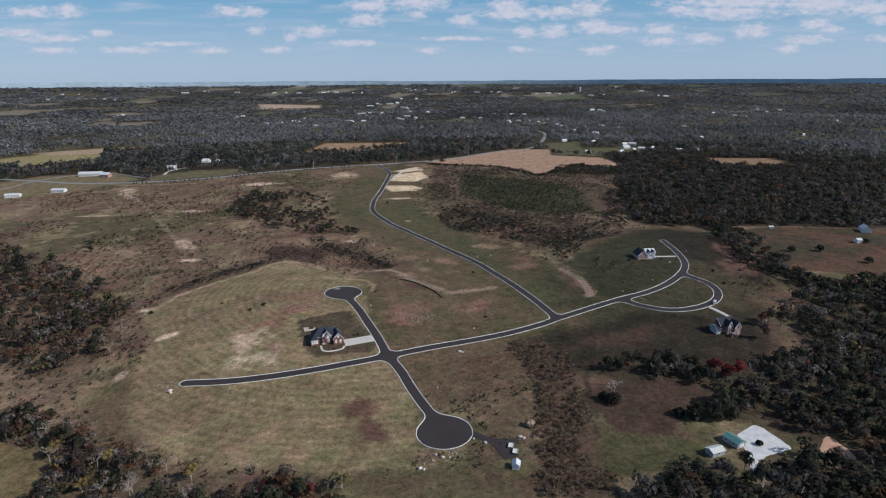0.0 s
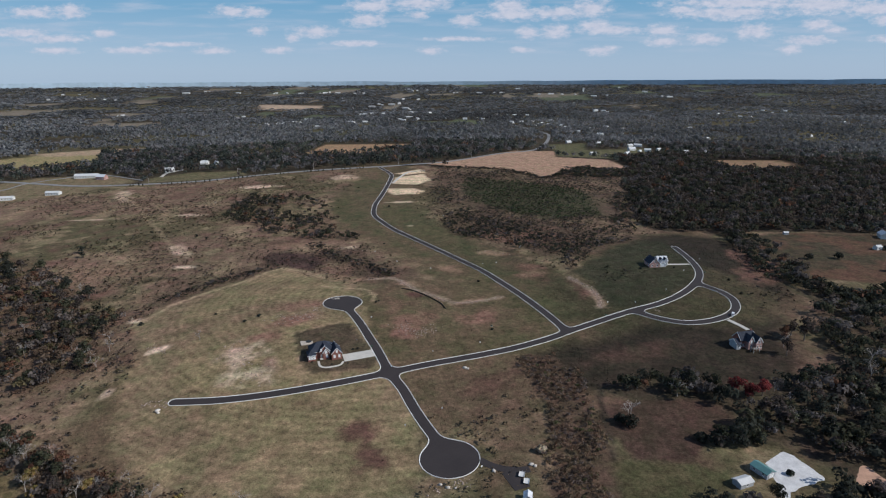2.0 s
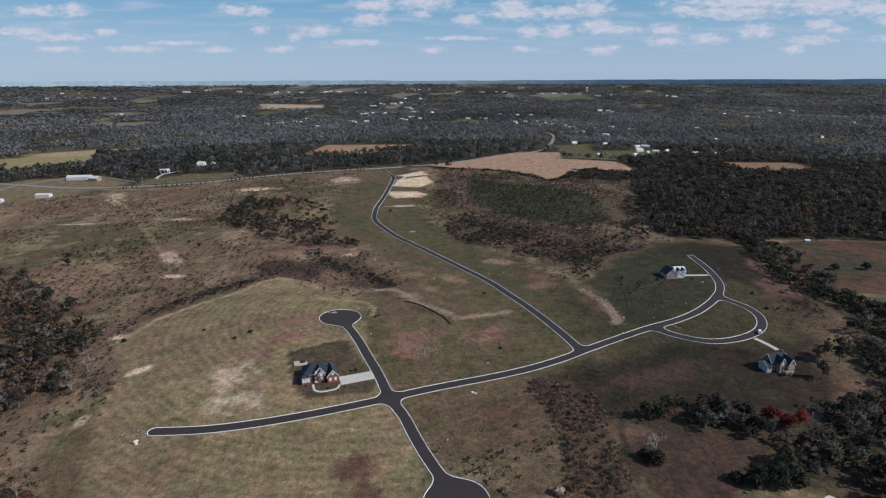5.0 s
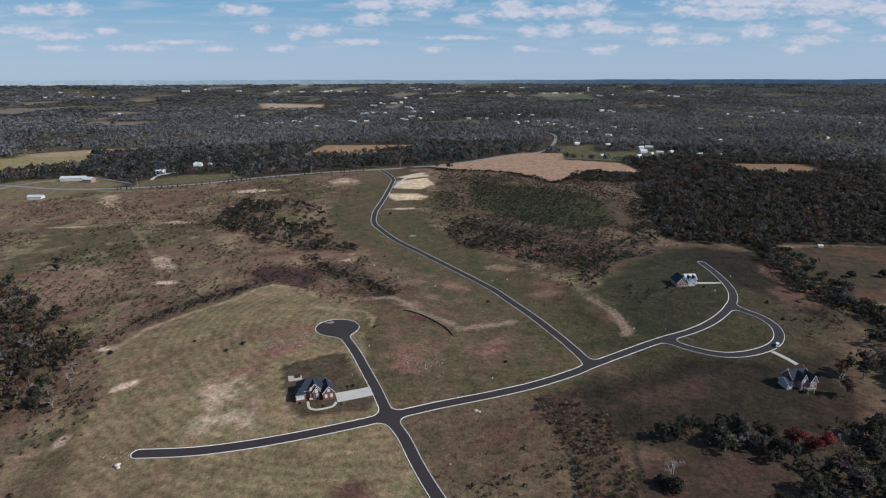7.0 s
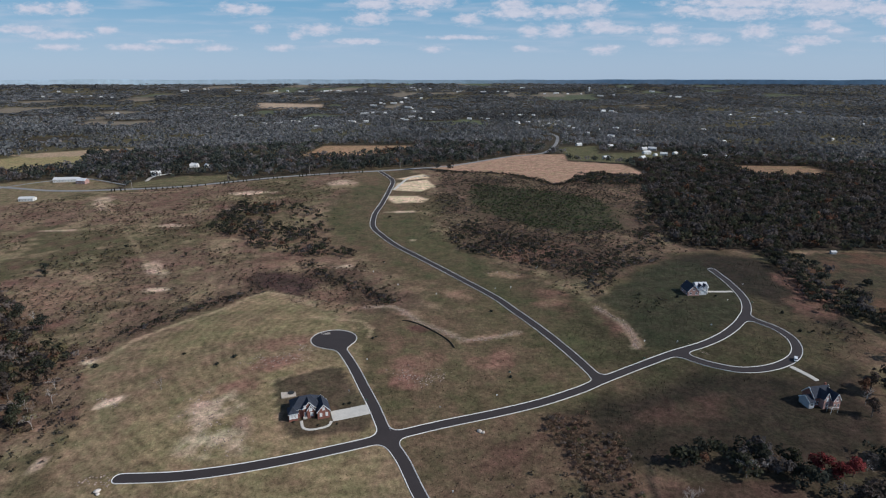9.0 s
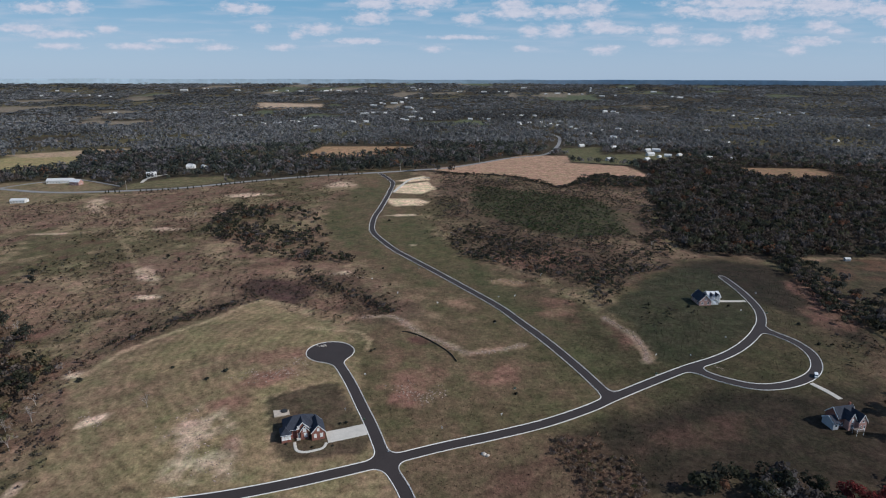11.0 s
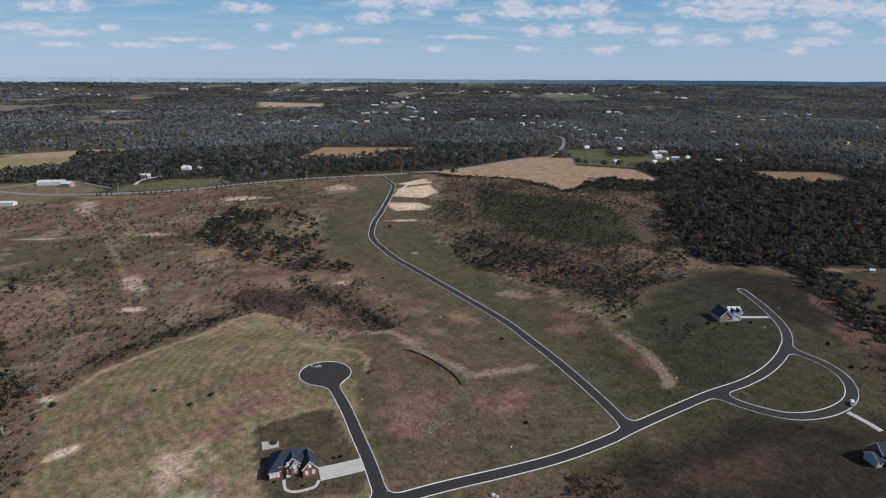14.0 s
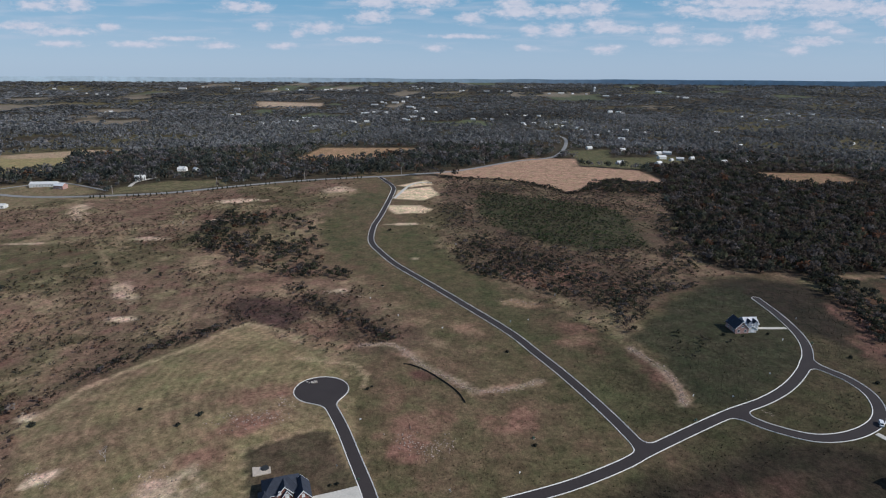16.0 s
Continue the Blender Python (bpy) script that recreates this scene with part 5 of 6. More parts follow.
CROWNS = [template(20 + k, 8, 46, 0.23, 0.9, 0.5) for k in range(4)]
FULL = [template(24 + k, 9, 64, 0.21) for k in range(4)]
FAR_CROWNS = [template(34 + k, 5, 14, 0.36, 0.8, 1.0) for k in range(5)]
FLAT_CROWNS = [template(44 + k, 4, 8, 0.50, 0.7, 1.2) for k in range(5)]
THIN = [template(30 + k, 6, 24, 0.22) for k in range(3)]
TUFTS = [template(40 + k, 3, 8, 0.48, 0.8) for k in range(4)]
WOOD_TONES = [G_DARK, G_OLIVE, G_BROWN, G_GREY, G_RUST]

# woods around the site, joined
for name, poly, spacing, size, seed, mix in (("east_wood", WOODS_EAST, 6.5, 4.2, 61, (6, 3, 2, 2, .3)), ("west_wood", WOODS_WEST, 6.5, 3.6, 62, (3, 4, 5, 4, .6)), ("south_wood", WOODS_SOUTH, 5.2, 3.0, 63, (3, 3, 5, 5, 2.5)),
                                           ("north_east_wood", WOODS_NE, 7.6, 5.0, 64, (5, 3, 6, 4, .3)), ("thicket", THICKET, 5.0, 2.7, 65, (4, 6, 4, 2, .3))):
    wx, wy = scatter(poly, spacing, seed, (lambda x, y, rs: fbm(x, y, 34, 3) + 0.3 * rs.random(len(x)) > {"thicket": 0.60, "west_wood": 0.58, "south_wood": 0.48, "east_wood": 0.41}.get(name, 0.40)))
    ok = clear_of_homes(wx, wy)
    wx, wy = wx[ok], wy[ok]
    rs = np.random.default_rng(seed)
    stuff("woodland", "dense autumn wood of dark green, brown and grey crowns", "woods", wx, wy, size * (0.6 + 0.7 * rs.random(len(wx))), 1.0 + 0.5 * rs.random(len(wx)), tones(rs, len(wx), [G_OLIVE, (0.16, 0.13, 0.07), (0.17, 0.12, 0.085), (0.20, 0.165, 0.145), G_RUST] if name in ("south_wood", "west_wood") else WOOD_TONES, mix), CROWNS if name == "north_east_wood" else FULL, seed, M_WOODLEAF)

# taller bushes where scrub passes into wood
rs = np.random.default_rng(66)
tx, ty = scatter(SCRUB_TALL, 4.4, 67, lambda x, y, rs: fbm(x, y, 26, 14) + 0.35 * rs.random(len(x)) > 0.64)
stuff("scrub", "tall dark bushes at the wood's edge", "scrub", tx, ty, 2.2 * (0.5 + 0.8 * rs.random(len(tx))), 1.0 + 0.4 * rs.random(len(tx)), tones(rs, len(tx), WOOD_TONES, (5, 4, 3, 3, .1)), FULL, 68, M_WOODLEAF)

# hedgerow down the meadow's side, brush along the drain, scrub over the slopes
rs = np.random.default_rng(70)
hedge = np.array(spline([(318, 690), (308, 640), (300, 590), (288, 540), (292, 500), (312, 470), (345, 445), (400, 440)], 3.0))
hx, hy = (np.repeat(hedge, 3, 0) + rs.normal(0, 6, (3 * len(hedge), 2))).T
stuff("hedgerow", "dark overgrown hedgerow beside a meadow", "hedge", hx, hy, 3.0 * (0.6 + 0.7 * rs.random(len(hx))), 1.1 + 0.4 * rs.random(len(hx)), tones(rs, len(hx), WOOD_TONES, (6, 3, 2, 2, .2)), FULL, 71, M_WOODLEAF)
bx, by = scatter(BRUSH, 2.5, 72, lambda x, y, rs: fbm(x, y, 14, 6) + 0.3 * rs.random(len(x)) > 0.47)
ok = clear_of_homes(bx, by)
bx, by = bx[ok], by[ok]
rs = np.random.default_rng(73)
stuff("brush", "brown and grey brush along a drain", "brush", bx, by, 1.25 * (0.5 + 0.9 * rs.random(len(bx))), 1.0 + 0.5 * rs.random(len(bx)), tones(rs, len(bx), [(0.15, 0.115, 0.08), (0.20, 0.155, 0.13), (0.23, 0.15, 0.105), (0.12, 0.12, 0.06)], (5, 4, 5, 1)), FULL, 74, M_WOODLEAF)
sx, sy = scatter(SCRUB_NORTH, 4.0, 75, lambda x, y, rs: fbm(x, y, 30, 4) + 0.4 * rs.random(len(x)) + 0.12 * inside(x, y, SCRUB_GREEN) > 0.66)
rs = np.random.default_rng(76)
lush = inside(sx, sy, SCRUB_GREEN)[:, None]
scrub_tone = np.where(lush, tones(rs, len(sx), [G_DARK, (0.055, 0.078, 0.038), G_OLIVE], (3, 6, 2)), tones(rs, len(sx), [G_DARK, G_BROWN, G_GREY, G_OLIVE], (3, 5, 2, 2)))
stuff("scrub", "dark green and brown scrub on a hillside", "scrub", sx, sy, 1.9 * (0.45 + 0.9 * rs.random(len(sx))), 0.9 + 0.4 * rs.random(len(sx)), scrub_tone, THIN, 77, M_WOODLEAF)


def wild(x, y, rs):
    d = np.minimum(seg_dist(x, y, ROAD_LONG[::3]), seg_dist(x, y, ROAD_MAIN[::3]))
    open_ = inside(x, y, FIELD) | inside(x, y, MEADOW) | inside(x, y, LAWN_WEST) | inside(x, y, LAWN_ROAD) | inside(x, y, CROP_MAIN) | (np.hypot(x, y - 450) < 95)
    near = smooth(d + (fbm(x, y, 40, 8) - 0.5) * 50, 40, 75)
    return ~open_ & (rs.random(len(x)) < near * smooth(fbm(x, y, 55, 9) + 0.3 * fbm(x, y, 14, 10), 0.42, 0.85))


ux, uy = scatter([(-640, 300), (-700, 830), (-520, 960), (-300, 1030), (-100, 1100), (250, 1000), (250, 600), (300, 560), (250, 420), (120, 420), (90, 380), (60, 250), (-640, 250)], 3.8, 80, wild)
ok = clear_of_homes(ux, uy)
ux, uy = ux[ok], uy[ok]
rs = np.random.default_rng(81)
shrub_tone = 0.5 * ground_colour(ux, uy) * (0.6 + 0.7 * rs.random((len(ux), 1))) + 0.5 * tones(rs, len(ux), [G_DARK, G_OLIVE, G_BROWN, G_GREY, G_RUST], (4, 5, 5, 2, 1))
stuff("shrubs", "low brown and olive shrubs over rough ground", "shrubs", ux, uy, 1.15 * (0.35 + rs.random(len(ux)) ** 2 * 1.5), 0.8 + 0.4 * rs.random(len(ux)), shrub_tone, TUFTS, 82, M_WOODLEAF)

# rows of brown brush north of the mown field
rs = np.random.default_rng(83)
row = np.array(spline([(-135, 640), (-120, 612), (-99, 593), (-76, 569), (-62, 551), (-46, 534)], 1.6) + spline([(-226, 486), (-213, 512), (-196, 530), (-172, 552), (-160, 575)], 2.4))
rx1, ry1 = (np.repeat(row, 2, 0) + rs.normal(0, 4.5, (2 * len(row), 2))).T
stuff("brush", "brown bushes in ragged rows beside mown grass", "brush", rx1, ry1, 1.9 * (0.4 + 0.9 * rs.random(len(rx1))), 0.9 + 0.4 * rs.random(len(rx1)), tones(rs, len(rx1), [G_DARK, G_OLIVE, G_BROWN, G_GREY], (2, 3, 6, 3)), FULL, 84, M_WOODLEAF)

# overgrown edge below the ploughed field
edge = np.array(spline([(-20, 1110), (30, 1102), (65, 1094), (112, 1074), (140, 1034), (167, 998), (195, 1022), (225, 1058), (250, 1092), (285, 1072), (316, 1052)], 3.0))
ex, ey = (np.repeat(edge, 4, 0) + np.random.default_rng(78).normal(0, 3, (4 * len(edge), 2))).T
rs = np.random.default_rng(79)
stuff("hedgerow", "dark scrubby hedge along a ploughed field", "hedge", ex, ey, 1.8 * (0.5 + 0.9 * rs.random(len(ex))), 0.9 + 0.4 * rs.random(len(ex)), tones(rs, len(ex), WOOD_TONES, (5, 4, 3, 2, .2)), FULL, 79, M_WOODLEAF)

# clump of taller trees in the notch of the ploughed field
nx, ny = scatter([(190, 1022), (250, 1096), (312, 1062), (300, 1015), (240, 985)], 5.5, 85)
rs = np.random.default_rng(86)
stuff("woodland", "clump of dark trees beside a ploughed field", "woods", nx, ny, 3.0 * (0.6 + 0.7 * rs.random(len(nx))), 1.0 + 0.4 * rs.random(len(nx)), tones(rs, len(nx), WOOD_TONES, (5, 4, 3, 2, .2)), FULL, 87, M_WOODLEAF)

# far country: crowns by distance, kept out of fields, roads and clearings
rs = np.random.default_rng(90)
fx, fy, fr = [], [], []
r = 640.0
while r < 4840:
    s = 6.3 + r * 0.0038
    n = int(1.62 * r / s)
    az = -0.81 + 1.62 * (np.arange(n) + rs.uniform(-0.5, 0.5, n)) / n
    rr = r + rs.uniform(-0.5, 0.5, n) * s
    fx.append(rr * np.sin(az))
    fy.append(rr * np.cos(az) + 60)
    fr.append(np.full(n, s))
    r += s
fx, fy, fr = np.concatenate(fx), np.concatenate(fy), np.concatenate(fr)
dist = np.hypot(fx, fy - 100)
ok = ~inside(fx, fy, SITE) & ~inside(fx, fy, WOODS_NE) & (seg_dist(fx, fy, HIGHWAY[::2]) > 11) & clear_of_homes(fx, fy)
for poly in OPEN_LAND:
    ok &= ~inside(fx, fy, poly)
ok &= (smooth(fbm(fx, fy * 0.6, 260, 71), 0.655, 0.69) * smooth(dist, 1500, 2000) < 0.4)
ok &= fbm(fx, fy, 130, 95) + 0.3 * rs.random(len(fx)) > 0.52
ok &= ~(inside(fx, fy, [(-560, 1000), (-520, 1140), (-380, 1130), (-330, 1060), (-400, 1010)]) & (rs.random(len(fx)) < 0.3))
for hx_, hy_ in MID_HOMES + FAR_HOMES + EXTRA:
    ok &= (np.abs(fx - hx_) > 18) | (fy > hy_ + 16) | (fy < hy_ - 45)
fx, fy, fr, dist = fx[ok], fy[ok], fr[ok], dist[ok]
drift = fbm(fx, fy, 350, 97)
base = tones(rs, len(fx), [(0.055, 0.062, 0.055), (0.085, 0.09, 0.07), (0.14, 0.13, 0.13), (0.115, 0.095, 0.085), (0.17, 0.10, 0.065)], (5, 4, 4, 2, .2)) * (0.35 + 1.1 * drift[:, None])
# beyond 1450 m grey haze is mixed into the crown colour
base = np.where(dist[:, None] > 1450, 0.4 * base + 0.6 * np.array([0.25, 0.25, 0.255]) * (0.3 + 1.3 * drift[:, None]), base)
size = fr * 0.58 * (0.65 + 0.6 * rs.random(len(fx)))
tall = (1.0 + 0.45 * rs.random(len(fx))) * np.clip(12.0 / fr, 0.55, 1.2)
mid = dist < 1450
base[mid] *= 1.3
stuff("woodland", "mixed autumn woods beyond the fields", "woods", fx[mid], fy[mid], size[mid], tall[mid], base[mid], CROWNS[:2] + THIN[:1], 98, M_WOODLEAF)
far2 = dist > 2600
m2 = ~mid & ~far2
stuff("woodland", "grey-brown woods of the middle distance with haze in their colour", "woods", fx[m2], fy[m2], size[m2], tall[m2], base[m2], FAR_CROWNS, 99, M_WOODS)
stuff("woodland", "far woods reaching the horizon, coloured with grey haze", "woods", fx[far2], fy[far2], size[far2] * 1.1, tall[far2] * 0.6, base[far2], FLAT_CROWNS, 100, M_WOODS)


# ---- grass, stones ----
def blades(seed):
    """A clump of grass: a few leaning blades round one root."""
    rs = np.random.default_rng(seed)
    v, f = [], []
    for k in range(4):
        w = rs.random() * 6.283
        c, s = math.cos(w), math.sin(w)
        lean = 0.35 + 0.4 * rs.random()
        b = len(v)
        v += [(-0.5 * s, 0.5 * c, 0), (0.5 * s, -0.5 * c, 0), (lean * c + 0.3 * s, lean * s - 0.3 * c, 0.9 + 0.3 * rs.random()), (lean * c - 0.3 * s, lean * s + 0.3 * c, 0.9)]
        f.append((b, b + 1, b + 2, b + 3))
    return np.array(v), np.array(f)


BLADES = [blades(110 + k) for k in range(4)]
M_GRASS = mat("rank_grass", (0.1, 0.1, 0.05), 0.9, 0.3, (0.04, 0.4), tint=True, island=0.35, spec=0.1)


def rough_grass(x, y, rs):
    open_ = inside(x, y, YARD) | inside(x, y, PLOT_BROWN) | inside(x, y, GRAVEL) | inside(x, y, PLOT_GREEN)
    keep = 0.25 + 0.75 * smooth(fbm(x, y, 22, 120) + 0.35 * fbm(x, y, 7, 121), 0.45, 0.95)
    keep = keep * np.where(inside(x, y, FIELD), 0.35, 1.0)
    return ~open_ & (rs.random(len(x)) < keep) & (road_dist(x, y) > 1.2)


gx1, gy1 = scatter([(-260, 250), (-260, 560), (-120, 640), (60, 640), (300, 620), (300, 480), (250, 420), (120, 400), (60, 240)], 1.55, 122)
rs = np.random.default_rng(123)
ok = rough_grass(gx1, gy1, rs) & clear_of_homes(gx1, gy1)
gx1, gy1 = gx1[ok], gy1[ok]
if len(gx1) > 14000:
    pick = rs.permutation(len(gx1))[:14000]
    gx1, gy1 = gx1[pick], gy1[pick]
grass_tone = ground_colour(gx1, gy1) * (0.7 + 0.7 * rs.random((len(gx1), 1)))
stuff("grass", "rank dry grass clumps over the estate", "grass", gx1, gy1, 0.36 * (0.5 + rs.random(len(gx1))), 0.6 + 0.5 * rs.random(len(gx1)), grass_tone, BLADES, 124, M_GRASS, 0.05)

STONES = [lump(140 + k) for k in range(4)]
rs = np.random.default_rng(141)
stone_x, stone_y = [], []
for line, spread, n in (([(-66, 526), (-47, 529), (-37, 519), (-26, 500), (-8, 482), (8, 467), (29, 471), (45, 479)], 2.4, 520), ([(109, 517), (120, 492), (123, 471), (120, 453)], 2.2, 300), ([(-142, 395), (-128, 372), (-115, 355)], 12, 200), ([(-125, 432), (-100, 440), (-95, 455)], 9, 260), ([(-32, 425), (-20, 412), (-8, 420)], 7, 220),
                        ([(-200, 398), (-188, 390)], 3, 60), ([(-175, 334), (-160, 333)], 4, 80), ([(-6, 258), (8, 262)], 4, 90), ([(-110, 628), (-76, 618)], 5, 90), ([(-262, 578), (-242, 575)], 4, 60), ([(35, 606), (60, 598)], 6, 90), ([(154, 452), (162, 440)], 3, 40)):
    seg = np.array(spline(line, 2.0))
    p = seg[rs.integers(0, len(seg), n)] + rs.normal(0, spread * 0.5, (n, 2))
    stone_x.append(p[:, 0])
    stone_y.append(p[:, 1])
stone_x, stone_y = np.concatenate(stone_x), np.concatenate(stone_y)
ok = road_dist(stone_x, stone_y) > 1.0
stone_x, stone_y = stone_x[ok], stone_y[ok]
n = len(stone_x)
M_STONES = mat("broken_limestone", (0.5, 0.45, 0.4), 0.95, 0.25, (0.3, 3.0), tint=True, island=0.3)
stuff("stones", "broken pale limestone over bare soil and drains", "stones", stone_x, stone_y, 0.30 * (0.4 + rs.random(n) ** 2 * 1.6), 0.5 + 0.3 * rs.random(n), np.tile(np.array([(0.38, 0.29, 0.235)]), (n, 1)) * (0.6 + 0.6 * rs.random((n, 1))), STONES, 142, M_STONES, 0.3)


# ---- small things on the estate ----
def boulder(x, y, r, label="pale limestone boulder in the grass"):
    v, f = lump(int(abs(x * 7 + y)) % 97)
    me = mesh_from("boulder", v * np.array([r, r * 0.8, r * 0.55]), f, M_ROCK, smooth_faces=True)
    ob = tagged(new("boulder", me), label, "boulder", "boulders")
    ob.matrix_basis = pose(x, y, h1(x, y) - 0.1, 0, 0, x * 13 % 360)


for x, y, r in ((12.5, 366, 1.8), (14, 365, 1.2), (-164, 326, 1.8), (-163, 324.5, 1.2), (-3, 261, 1.1), (0.5, 259, 1.3), (4, 258.5, 1.0), (-10.5, 250.5, 1.4), (-8.6, 249.6, 1.1), (22.5, 270, 1.3), (41, 274, 1.5), (43, 273, 1.2)):
    boulder(x, y, r)

marker = thing("lot_marker", -2, 323, 0, "small white lot marker post in the grass", "marker", "lot markers")
part("post", boxed(-0.06, 0.06, -0.06, 0.06, -0.3, 1.3, bevel=0.01), M_TRIM, marker)
part("board", boxed(-0.42, 0.42, -0.09, -0.063, 0.55, 1.25, bevel=0.01), M_TRIM, marker)
for x, y in [(17, 273), (-54, 436), (24, 398), (127, 459), (148, 457), (211, 524), (1, 757), (78, 614), (-45, 577), (-12, 554), (37, 564), (50, 566), (80, 618), (-34, 367), (-8, 386), (-22, 308), (240, 560), (180, 480), (-70, 612), (66, 372), (-60, 400)]:
    copy_thing(marker, pose(x, y, h1(x, y), 0, 0, (x * 7) % 60 - 30))

pedestal = thing("utility_box", -49, 392, 20, "green steel utility box beside the kerb", "utility box", "utility boxes")
part("cabinet", boxed(-0.5, 0.5, -0.4, 0.4, -0.1, 0.9, bevel=0.04), mat("utility_green", (0.04, 0.07, 0.045), 0.6, 0.1), pedestal)
part("pad", boxed(-0.7, 0.7, -0.6, 0.6, -0.2, 0.05), M_DRIVE, pedestal, "concrete pad")
for x, y in [(34, 424), (-63, 640), (30, 516), (120, 437), (228, 520), (-30, 640)]:
    copy_thing(pedestal, pose(x, y, h1(x, y), 0, 0, x % 50))


def shrub(x, y, r, tint, label, seed):
    rs = np.random.default_rng(seed)
    lobes = np.array([(0, 0, 0.6 * r, 0.7 * r), (0.4 * r, 0.2 * r, 0.5 * r, 0.5 * r), (-0.4 * r, 0, 0.5 * r, 0.5 * r), (0, -0.4 * r, 0.4 * r, 0.5 * r)])
    q, f, t, soft = leaf_cloud(rs, lobes, 110 if r < 3 else 420, 0.28 * r if r < 3 else 0.6, tint)
    ob = tagged(new("shrub", mesh_from("shrub", q, f, M_LEAF, t, normals=soft)), label, "shrub")
    ob.matrix_basis = pose(x, y, h1(x, y) - 0.05)


for k, (x, y, r) in enumerate([(345, 563, 5.0), (373, 563, 5.5), (437, 590, 4.0), (395, 525, 5.0), (98, 304, 5.5), (94, 308, 4.0), (137, 287, 6.0), (149, 286, 6.0), (158, 287, 5.0), (130, 290, 4.0)]):
    shrub(x, y, r, G_DARK, "large dark green bush with a long shadow", 60 + k)
shrub(47.7, 284, 3.2, (0.42, 0.34, 0.25), "pale straw-coloured dead bush beside brush", 1)
for k, (x, y, r) in enumerate([(-54, 467, 1.2), (34, 418, 1.2), (-138, 439, 1.8), (-173, 446, 1.2), (-225, 436, 2.0), (-146, 430, 1.4), (30, 516, 1.4), (-63, 640, 1.3), (-72, 811, 2.0), (-52, 470, .9), (236, 470, 1.5), (240, 500, 1.6), (176, 532, 1.6), (206, 533, 1.2), (188, 530, 1.0), (-62, 371, .7), (-61, 388, .9), (-58, 389, 1.0), (-72, 370, .7), (-85, 372, .9), (-88, 375, .9)]):
    shrub(x, y, r, G_DARK, "low dark green rounded shrub in grass", 10 + k)

# patio with a fire pit behind the brick house
patio = thing("patio", -94, 397.5, 19, "pale gravel patio square in a mown yard", "patio")
part("slab", boxed(-4, 4, -4, 4, -0.4, 0.14, bevel=0.03), mat("patio_gravel", (0.5, 0.42, 0.34), 0.95, 0.2, (0.4, 4.0)), patio)
pit = thing("fire_pit", -92.6, 398, 0, "dark round fire pit on a pale patio", "fire pit", lift=0.14)
ring = bmesh.new()
bmesh.ops.create_cone(ring, segments=24, radius1=1.9, radius2=1.7, depth=0.5, cap_ends=True, matrix=Matrix.Translation((0, 0, 0.2)))
part("bowl", ring, M_DARK, pit)

# black silt fence along the drain
fence_line = np.array(spline([(-36, 499), (-31, 498), (-20, 489), (-8, 474), (-2, 464), (1, 455)], 2.5))
fence = thing("silt_fence", -20, 489, 0, "sagging black silt fence along a drain", "fence")
fz = height(fence_line[:, 0], fence_line[:, 1])
fx0, fy0, fz0 = -20, 489, h1(-20, 489)
cv, cf = [], []
for k, ((x, y), z) in enumerate(zip(fence_line, fz)):
    for dx in (-0.03, 0.03):
        cv += [(x - fx0 + dx, y - fy0, z - fz0 - 0.1), (x - fx0 + dx, y - fy0, z - fz0 + 0.85 - 0.1 * (k % 3 == 1))]
    if k:
        a = 4 * (k - 1)
        cf += [(a, a + 4, a + 5, a + 1), (a + 2, a + 3, a + 7, a + 6), (a + 1, a + 5, a + 7, a + 3), (a, a + 2, a + 6, a + 4)]
part("cloth", mesh_from("cloth", cv, cf, M_DARK), None, fence, "black woven cloth")
for (x, y), z in zip(fence_line[::2], fz[::2]):
    part("stake", boxed(x - fx0 - 0.06, x - fx0 + 0.06, y - fy0 + 0.04, y - fy0 + 0.14, z - fz0 - 0.3, z - fz0 + 1.05), M_BARK, fence)

# white van parked on the loop
van = thing("van", 211.2, 430.8, 62, "white van parked on the kerb of the loop road", "van", lift=0.1)
shell = bmesh.new()
prism(shell, [(-2.5, 0.45), (2.4, 0.45), (2.5, 1.0), (1.7, 1.15), (1.15, 1.95), (-2.4, 2.0)], -0.95, 0.95, "x")
bmesh.ops.rotate(shell, verts=shell.verts, cent=(0, 0, 0), matrix=Matrix.Rotation(radians(90), 3, "Z"))
bmesh.ops.bevel(shell, geom=list(shell.edges), offset=0.08, segments=2, affect="EDGES")
part("body", shell, M_CAR, van)
part("windscreen", boxed(-1.75, -1.3, -0.8, 0.8, 1.2, 1.7), M_GLASS, van, "dark glass windscreen")
for y in (-0.97, 0.95):
    part("side_window", boxed(-1.1, 1.9, y, y + 0.02, 1.25, 1.75), M_GLASS, van)
for x in (-1.6, 1.5):
    for y in (-0.9, 0.9):
        t = bmesh.new()
        bmesh.ops.create_cone(t, segments=18, radius1=0.36, radius2=0.36, depth=0.24, cap_ends=True, matrix=Matrix.Translation((x, y, 0.36)) @ Matrix.Rotation(radians(90), 4, "X"))
        wheel = part("wheel", t, M_TYRE, van)
        hub = bmesh.new()
        bmesh.ops.create_cone(hub, segments=12, radius1=0.2, radius2=0.18, depth=0.27, cap_ends=True, matrix=Matrix.Translation((x, y, 0.36)) @ Matrix.Rotation(radians(90), 4, "X"))
        part("rim", hub, M_STEEL, wheel)

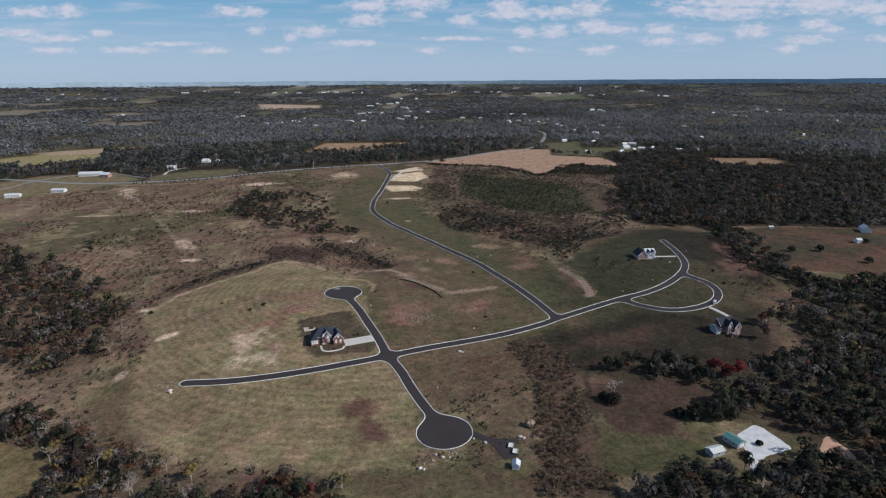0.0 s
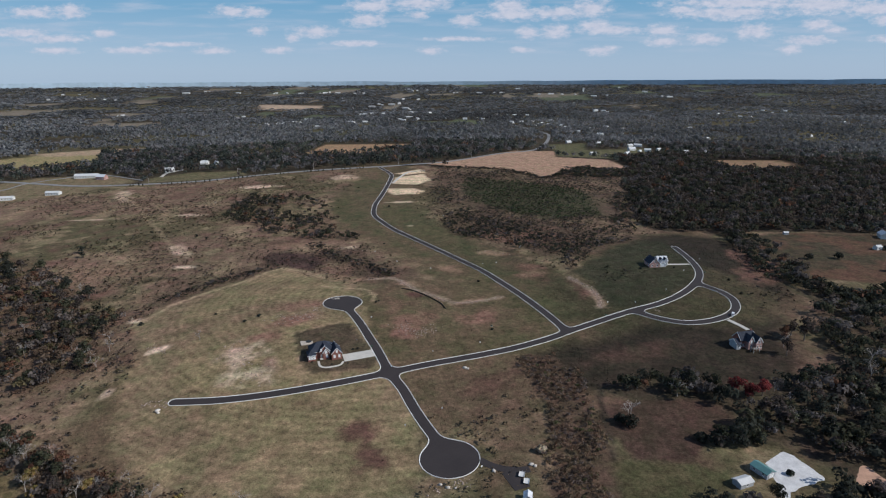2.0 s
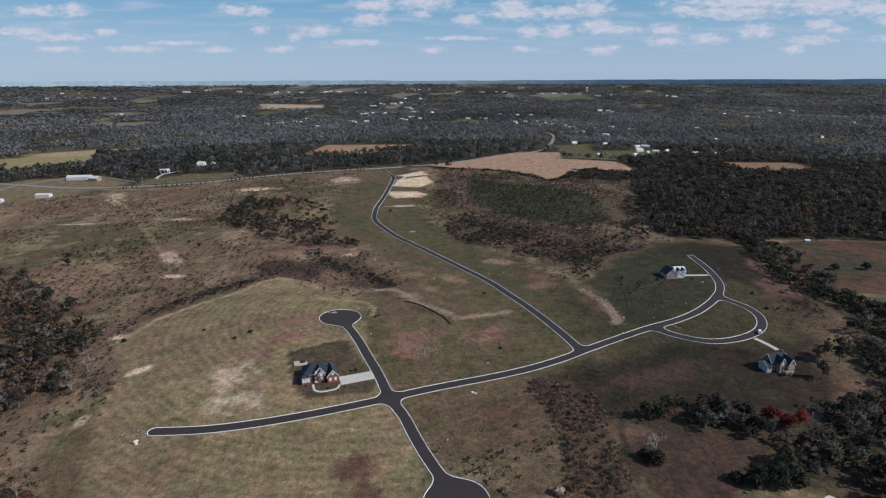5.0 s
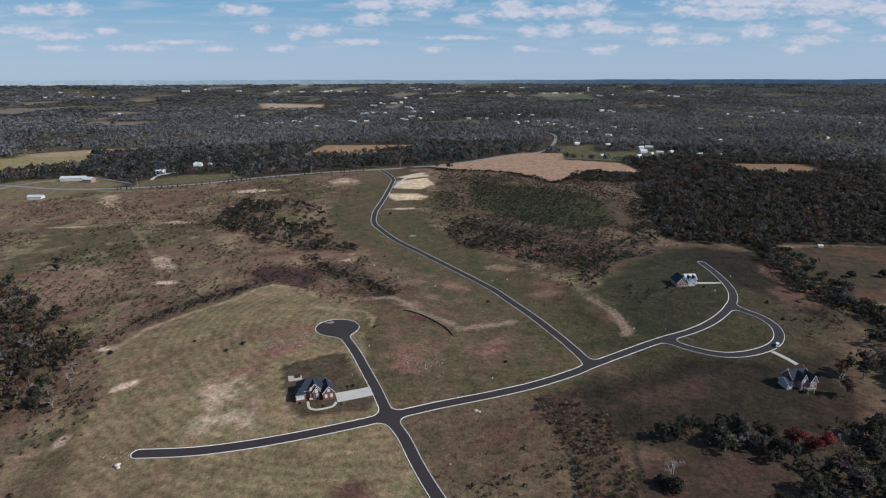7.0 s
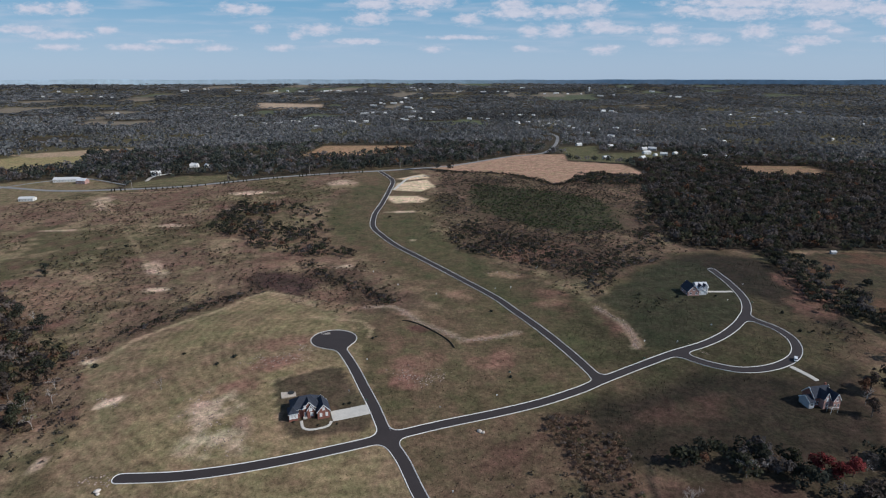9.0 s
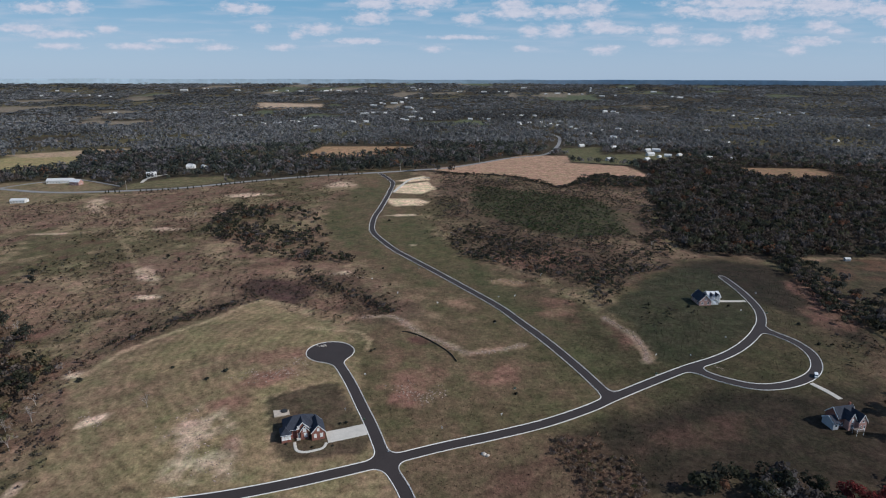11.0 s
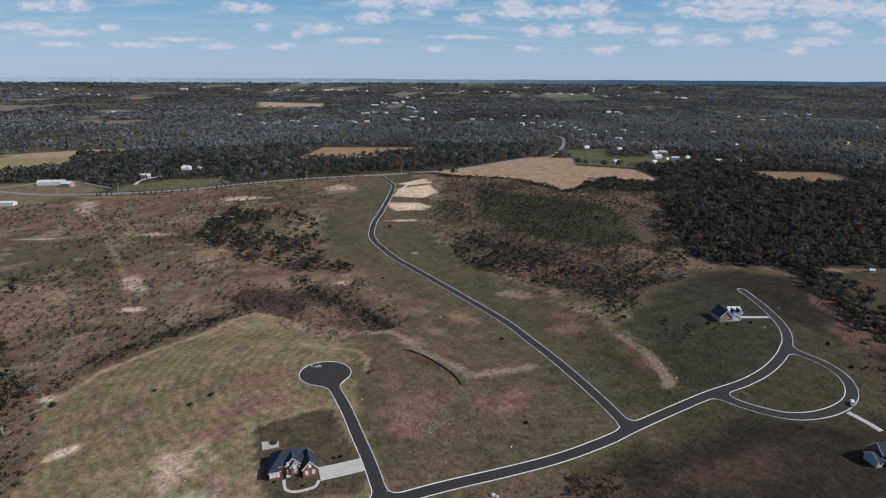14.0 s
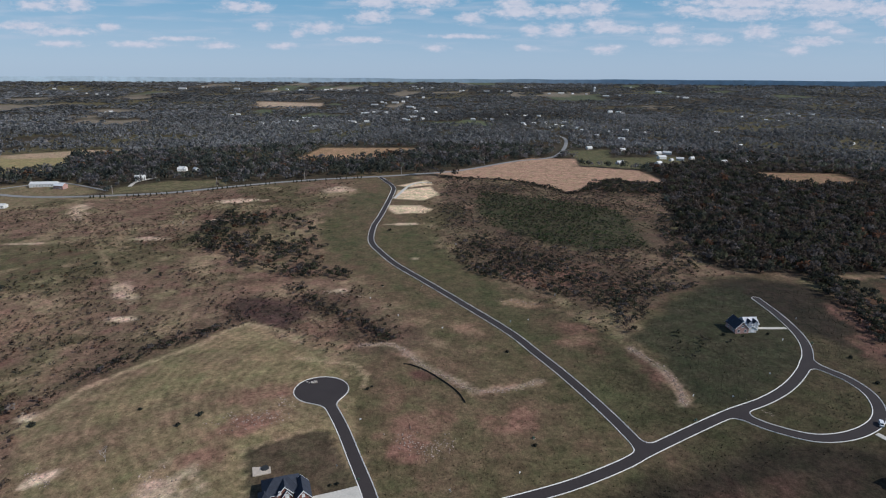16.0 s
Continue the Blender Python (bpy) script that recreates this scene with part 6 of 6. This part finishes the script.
# two low utility trailers by the shed
for x, y in ((35.6, 266.5), (37.2, 261.5)):
    tr = thing("trailer", x, y, 75, "low white flatbed trailer on an asphalt pad", "trailer", "trailers", 0.12)
    part("bed", boxed(-1.9, 1.9, -1.3, 1.3, 0.55, 0.72, bevel=0.02), M_SIDING, tr)
    part("drawbar", boxed(1.9, 3.0, -0.06, 0.06, 0.5, 0.6), M_STEEL, tr)
    for sy_ in (-1.33, 1.27):
        part("side_board", boxed(-1.9, 1.9, sy_, sy_ + 0.06, 0.725, 1.05), M_SIDING, tr)
    for yy in (-1.1, 1.1):
        t = bmesh.new()
        bmesh.ops.create_cone(t, segments=16, radius1=0.33, radius2=0.33, depth=0.22, cap_ends=True, matrix=Matrix.Translation((0, yy, 0.33)) @ Matrix.Rotation(radians(90), 4, "X"))
        part("wheel", t, M_TYRE, tr)

# builder's rubble left on the northern turning head
pile = thing("rubble_heap", -86, 473.5, 0, "small heap of grey rubble on asphalt", "rubble", lift=0.1)
rs = np.random.default_rng(150)
pv, pf = [], []
for k in range(22):
    v, f = lump(160 + k)
    s = 0.25 + 0.4 * rs.random()
    o = np.array([rs.normal(0, 1.2), rs.normal(0, 0.6), 0.1])
    pf += [tuple(int(i) + len(pv) for i in t) for t in f]
    pv += [tuple(q) for q in v * s + o]
part("rubble", mesh_from("rubble", pv, pf, M_ROCK), None, pile)

# utility poles along the county road
pole = thing("utility_pole", -81, 1133, 0, "tall pale utility pole beside the county road", "utility pole", "utility poles")
shaft = bmesh.new()
bmesh.ops.create_cone(shaft, segments=10, radius1=0.28, radius2=0.18, depth=14, cap_ends=True, matrix=Matrix.Translation((0, 0, 6.5)))
part("shaft", shaft, M_PALE_BARK, pole)
part("crossarm", boxed(-1.4, 1.4, -0.08, 0.08, 12.6, 12.8), M_PALE_BARK, pole)
for x in (-1.2, 0, 1.2):
    part("insulator", boxed(x - 0.07, x + 0.07, -0.07, 0.07, 12.803, 13.1), M_DARK, pole)
for x, y in [(-230, 1094), (-350, 1046), (-480, 996), (60, 1240), (165, 1345)]:
    copy_thing(pole, pose(x, y, h1(x, y), 0, 0, 25))

# row of clipped evergreens on the verge of the county road
rs = np.random.default_rng(170)
verge = np.array(spline([(-500, 975), (-401, 993), (-311, 1038), (-218, 1078), (-140, 1104)], 6.5))
v, f = [], []
limb(v, f, (0, 0, -0.3), (0, 0, 1.0), 0.14, 0.1, 6)
conifer = new("conifer")
conifer.empty_display_size = 0.5
tagged(conifer, "small dark conifer in a row beside the road", "tree", "roadside conifers")
part("trunk", mesh_from("trunk", v, f, M_BARK), None, conifer)
lobes = np.array([(0, 0, 0.9, 1.2), (0, 0, 2.0, 0.95), (0, 0, 3.1, 0.6), (0, 0, 3.9, 0.3)])
q, fc, tone, soft = leaf_cloud(rs, lobes, 150, 0.4, (0.035, 0.045, 0.028))
part("crown", mesh_from("crown", q, fc, M_LEAF, tone, normals=soft), None, conifer)
conifer.matrix_basis = pose(*verge[0], h1(*verge[0]))
for k, (x, y) in enumerate(verge[1:]):
    if rng.random() < 0.7:
        x, y = x + rng.uniform(-1.5, 1.5), y + rng.uniform(-1, 1)
        copy_thing(conifer, pose(x, y, h1(x, y), 0, 0, rng.uniform(0, 360))).scale = (1, 1, rng.uniform(0.7, 1.3))


shrub(160, 262, 2.2, G_DARK, "dark round bush in a white gravel yard", 90)
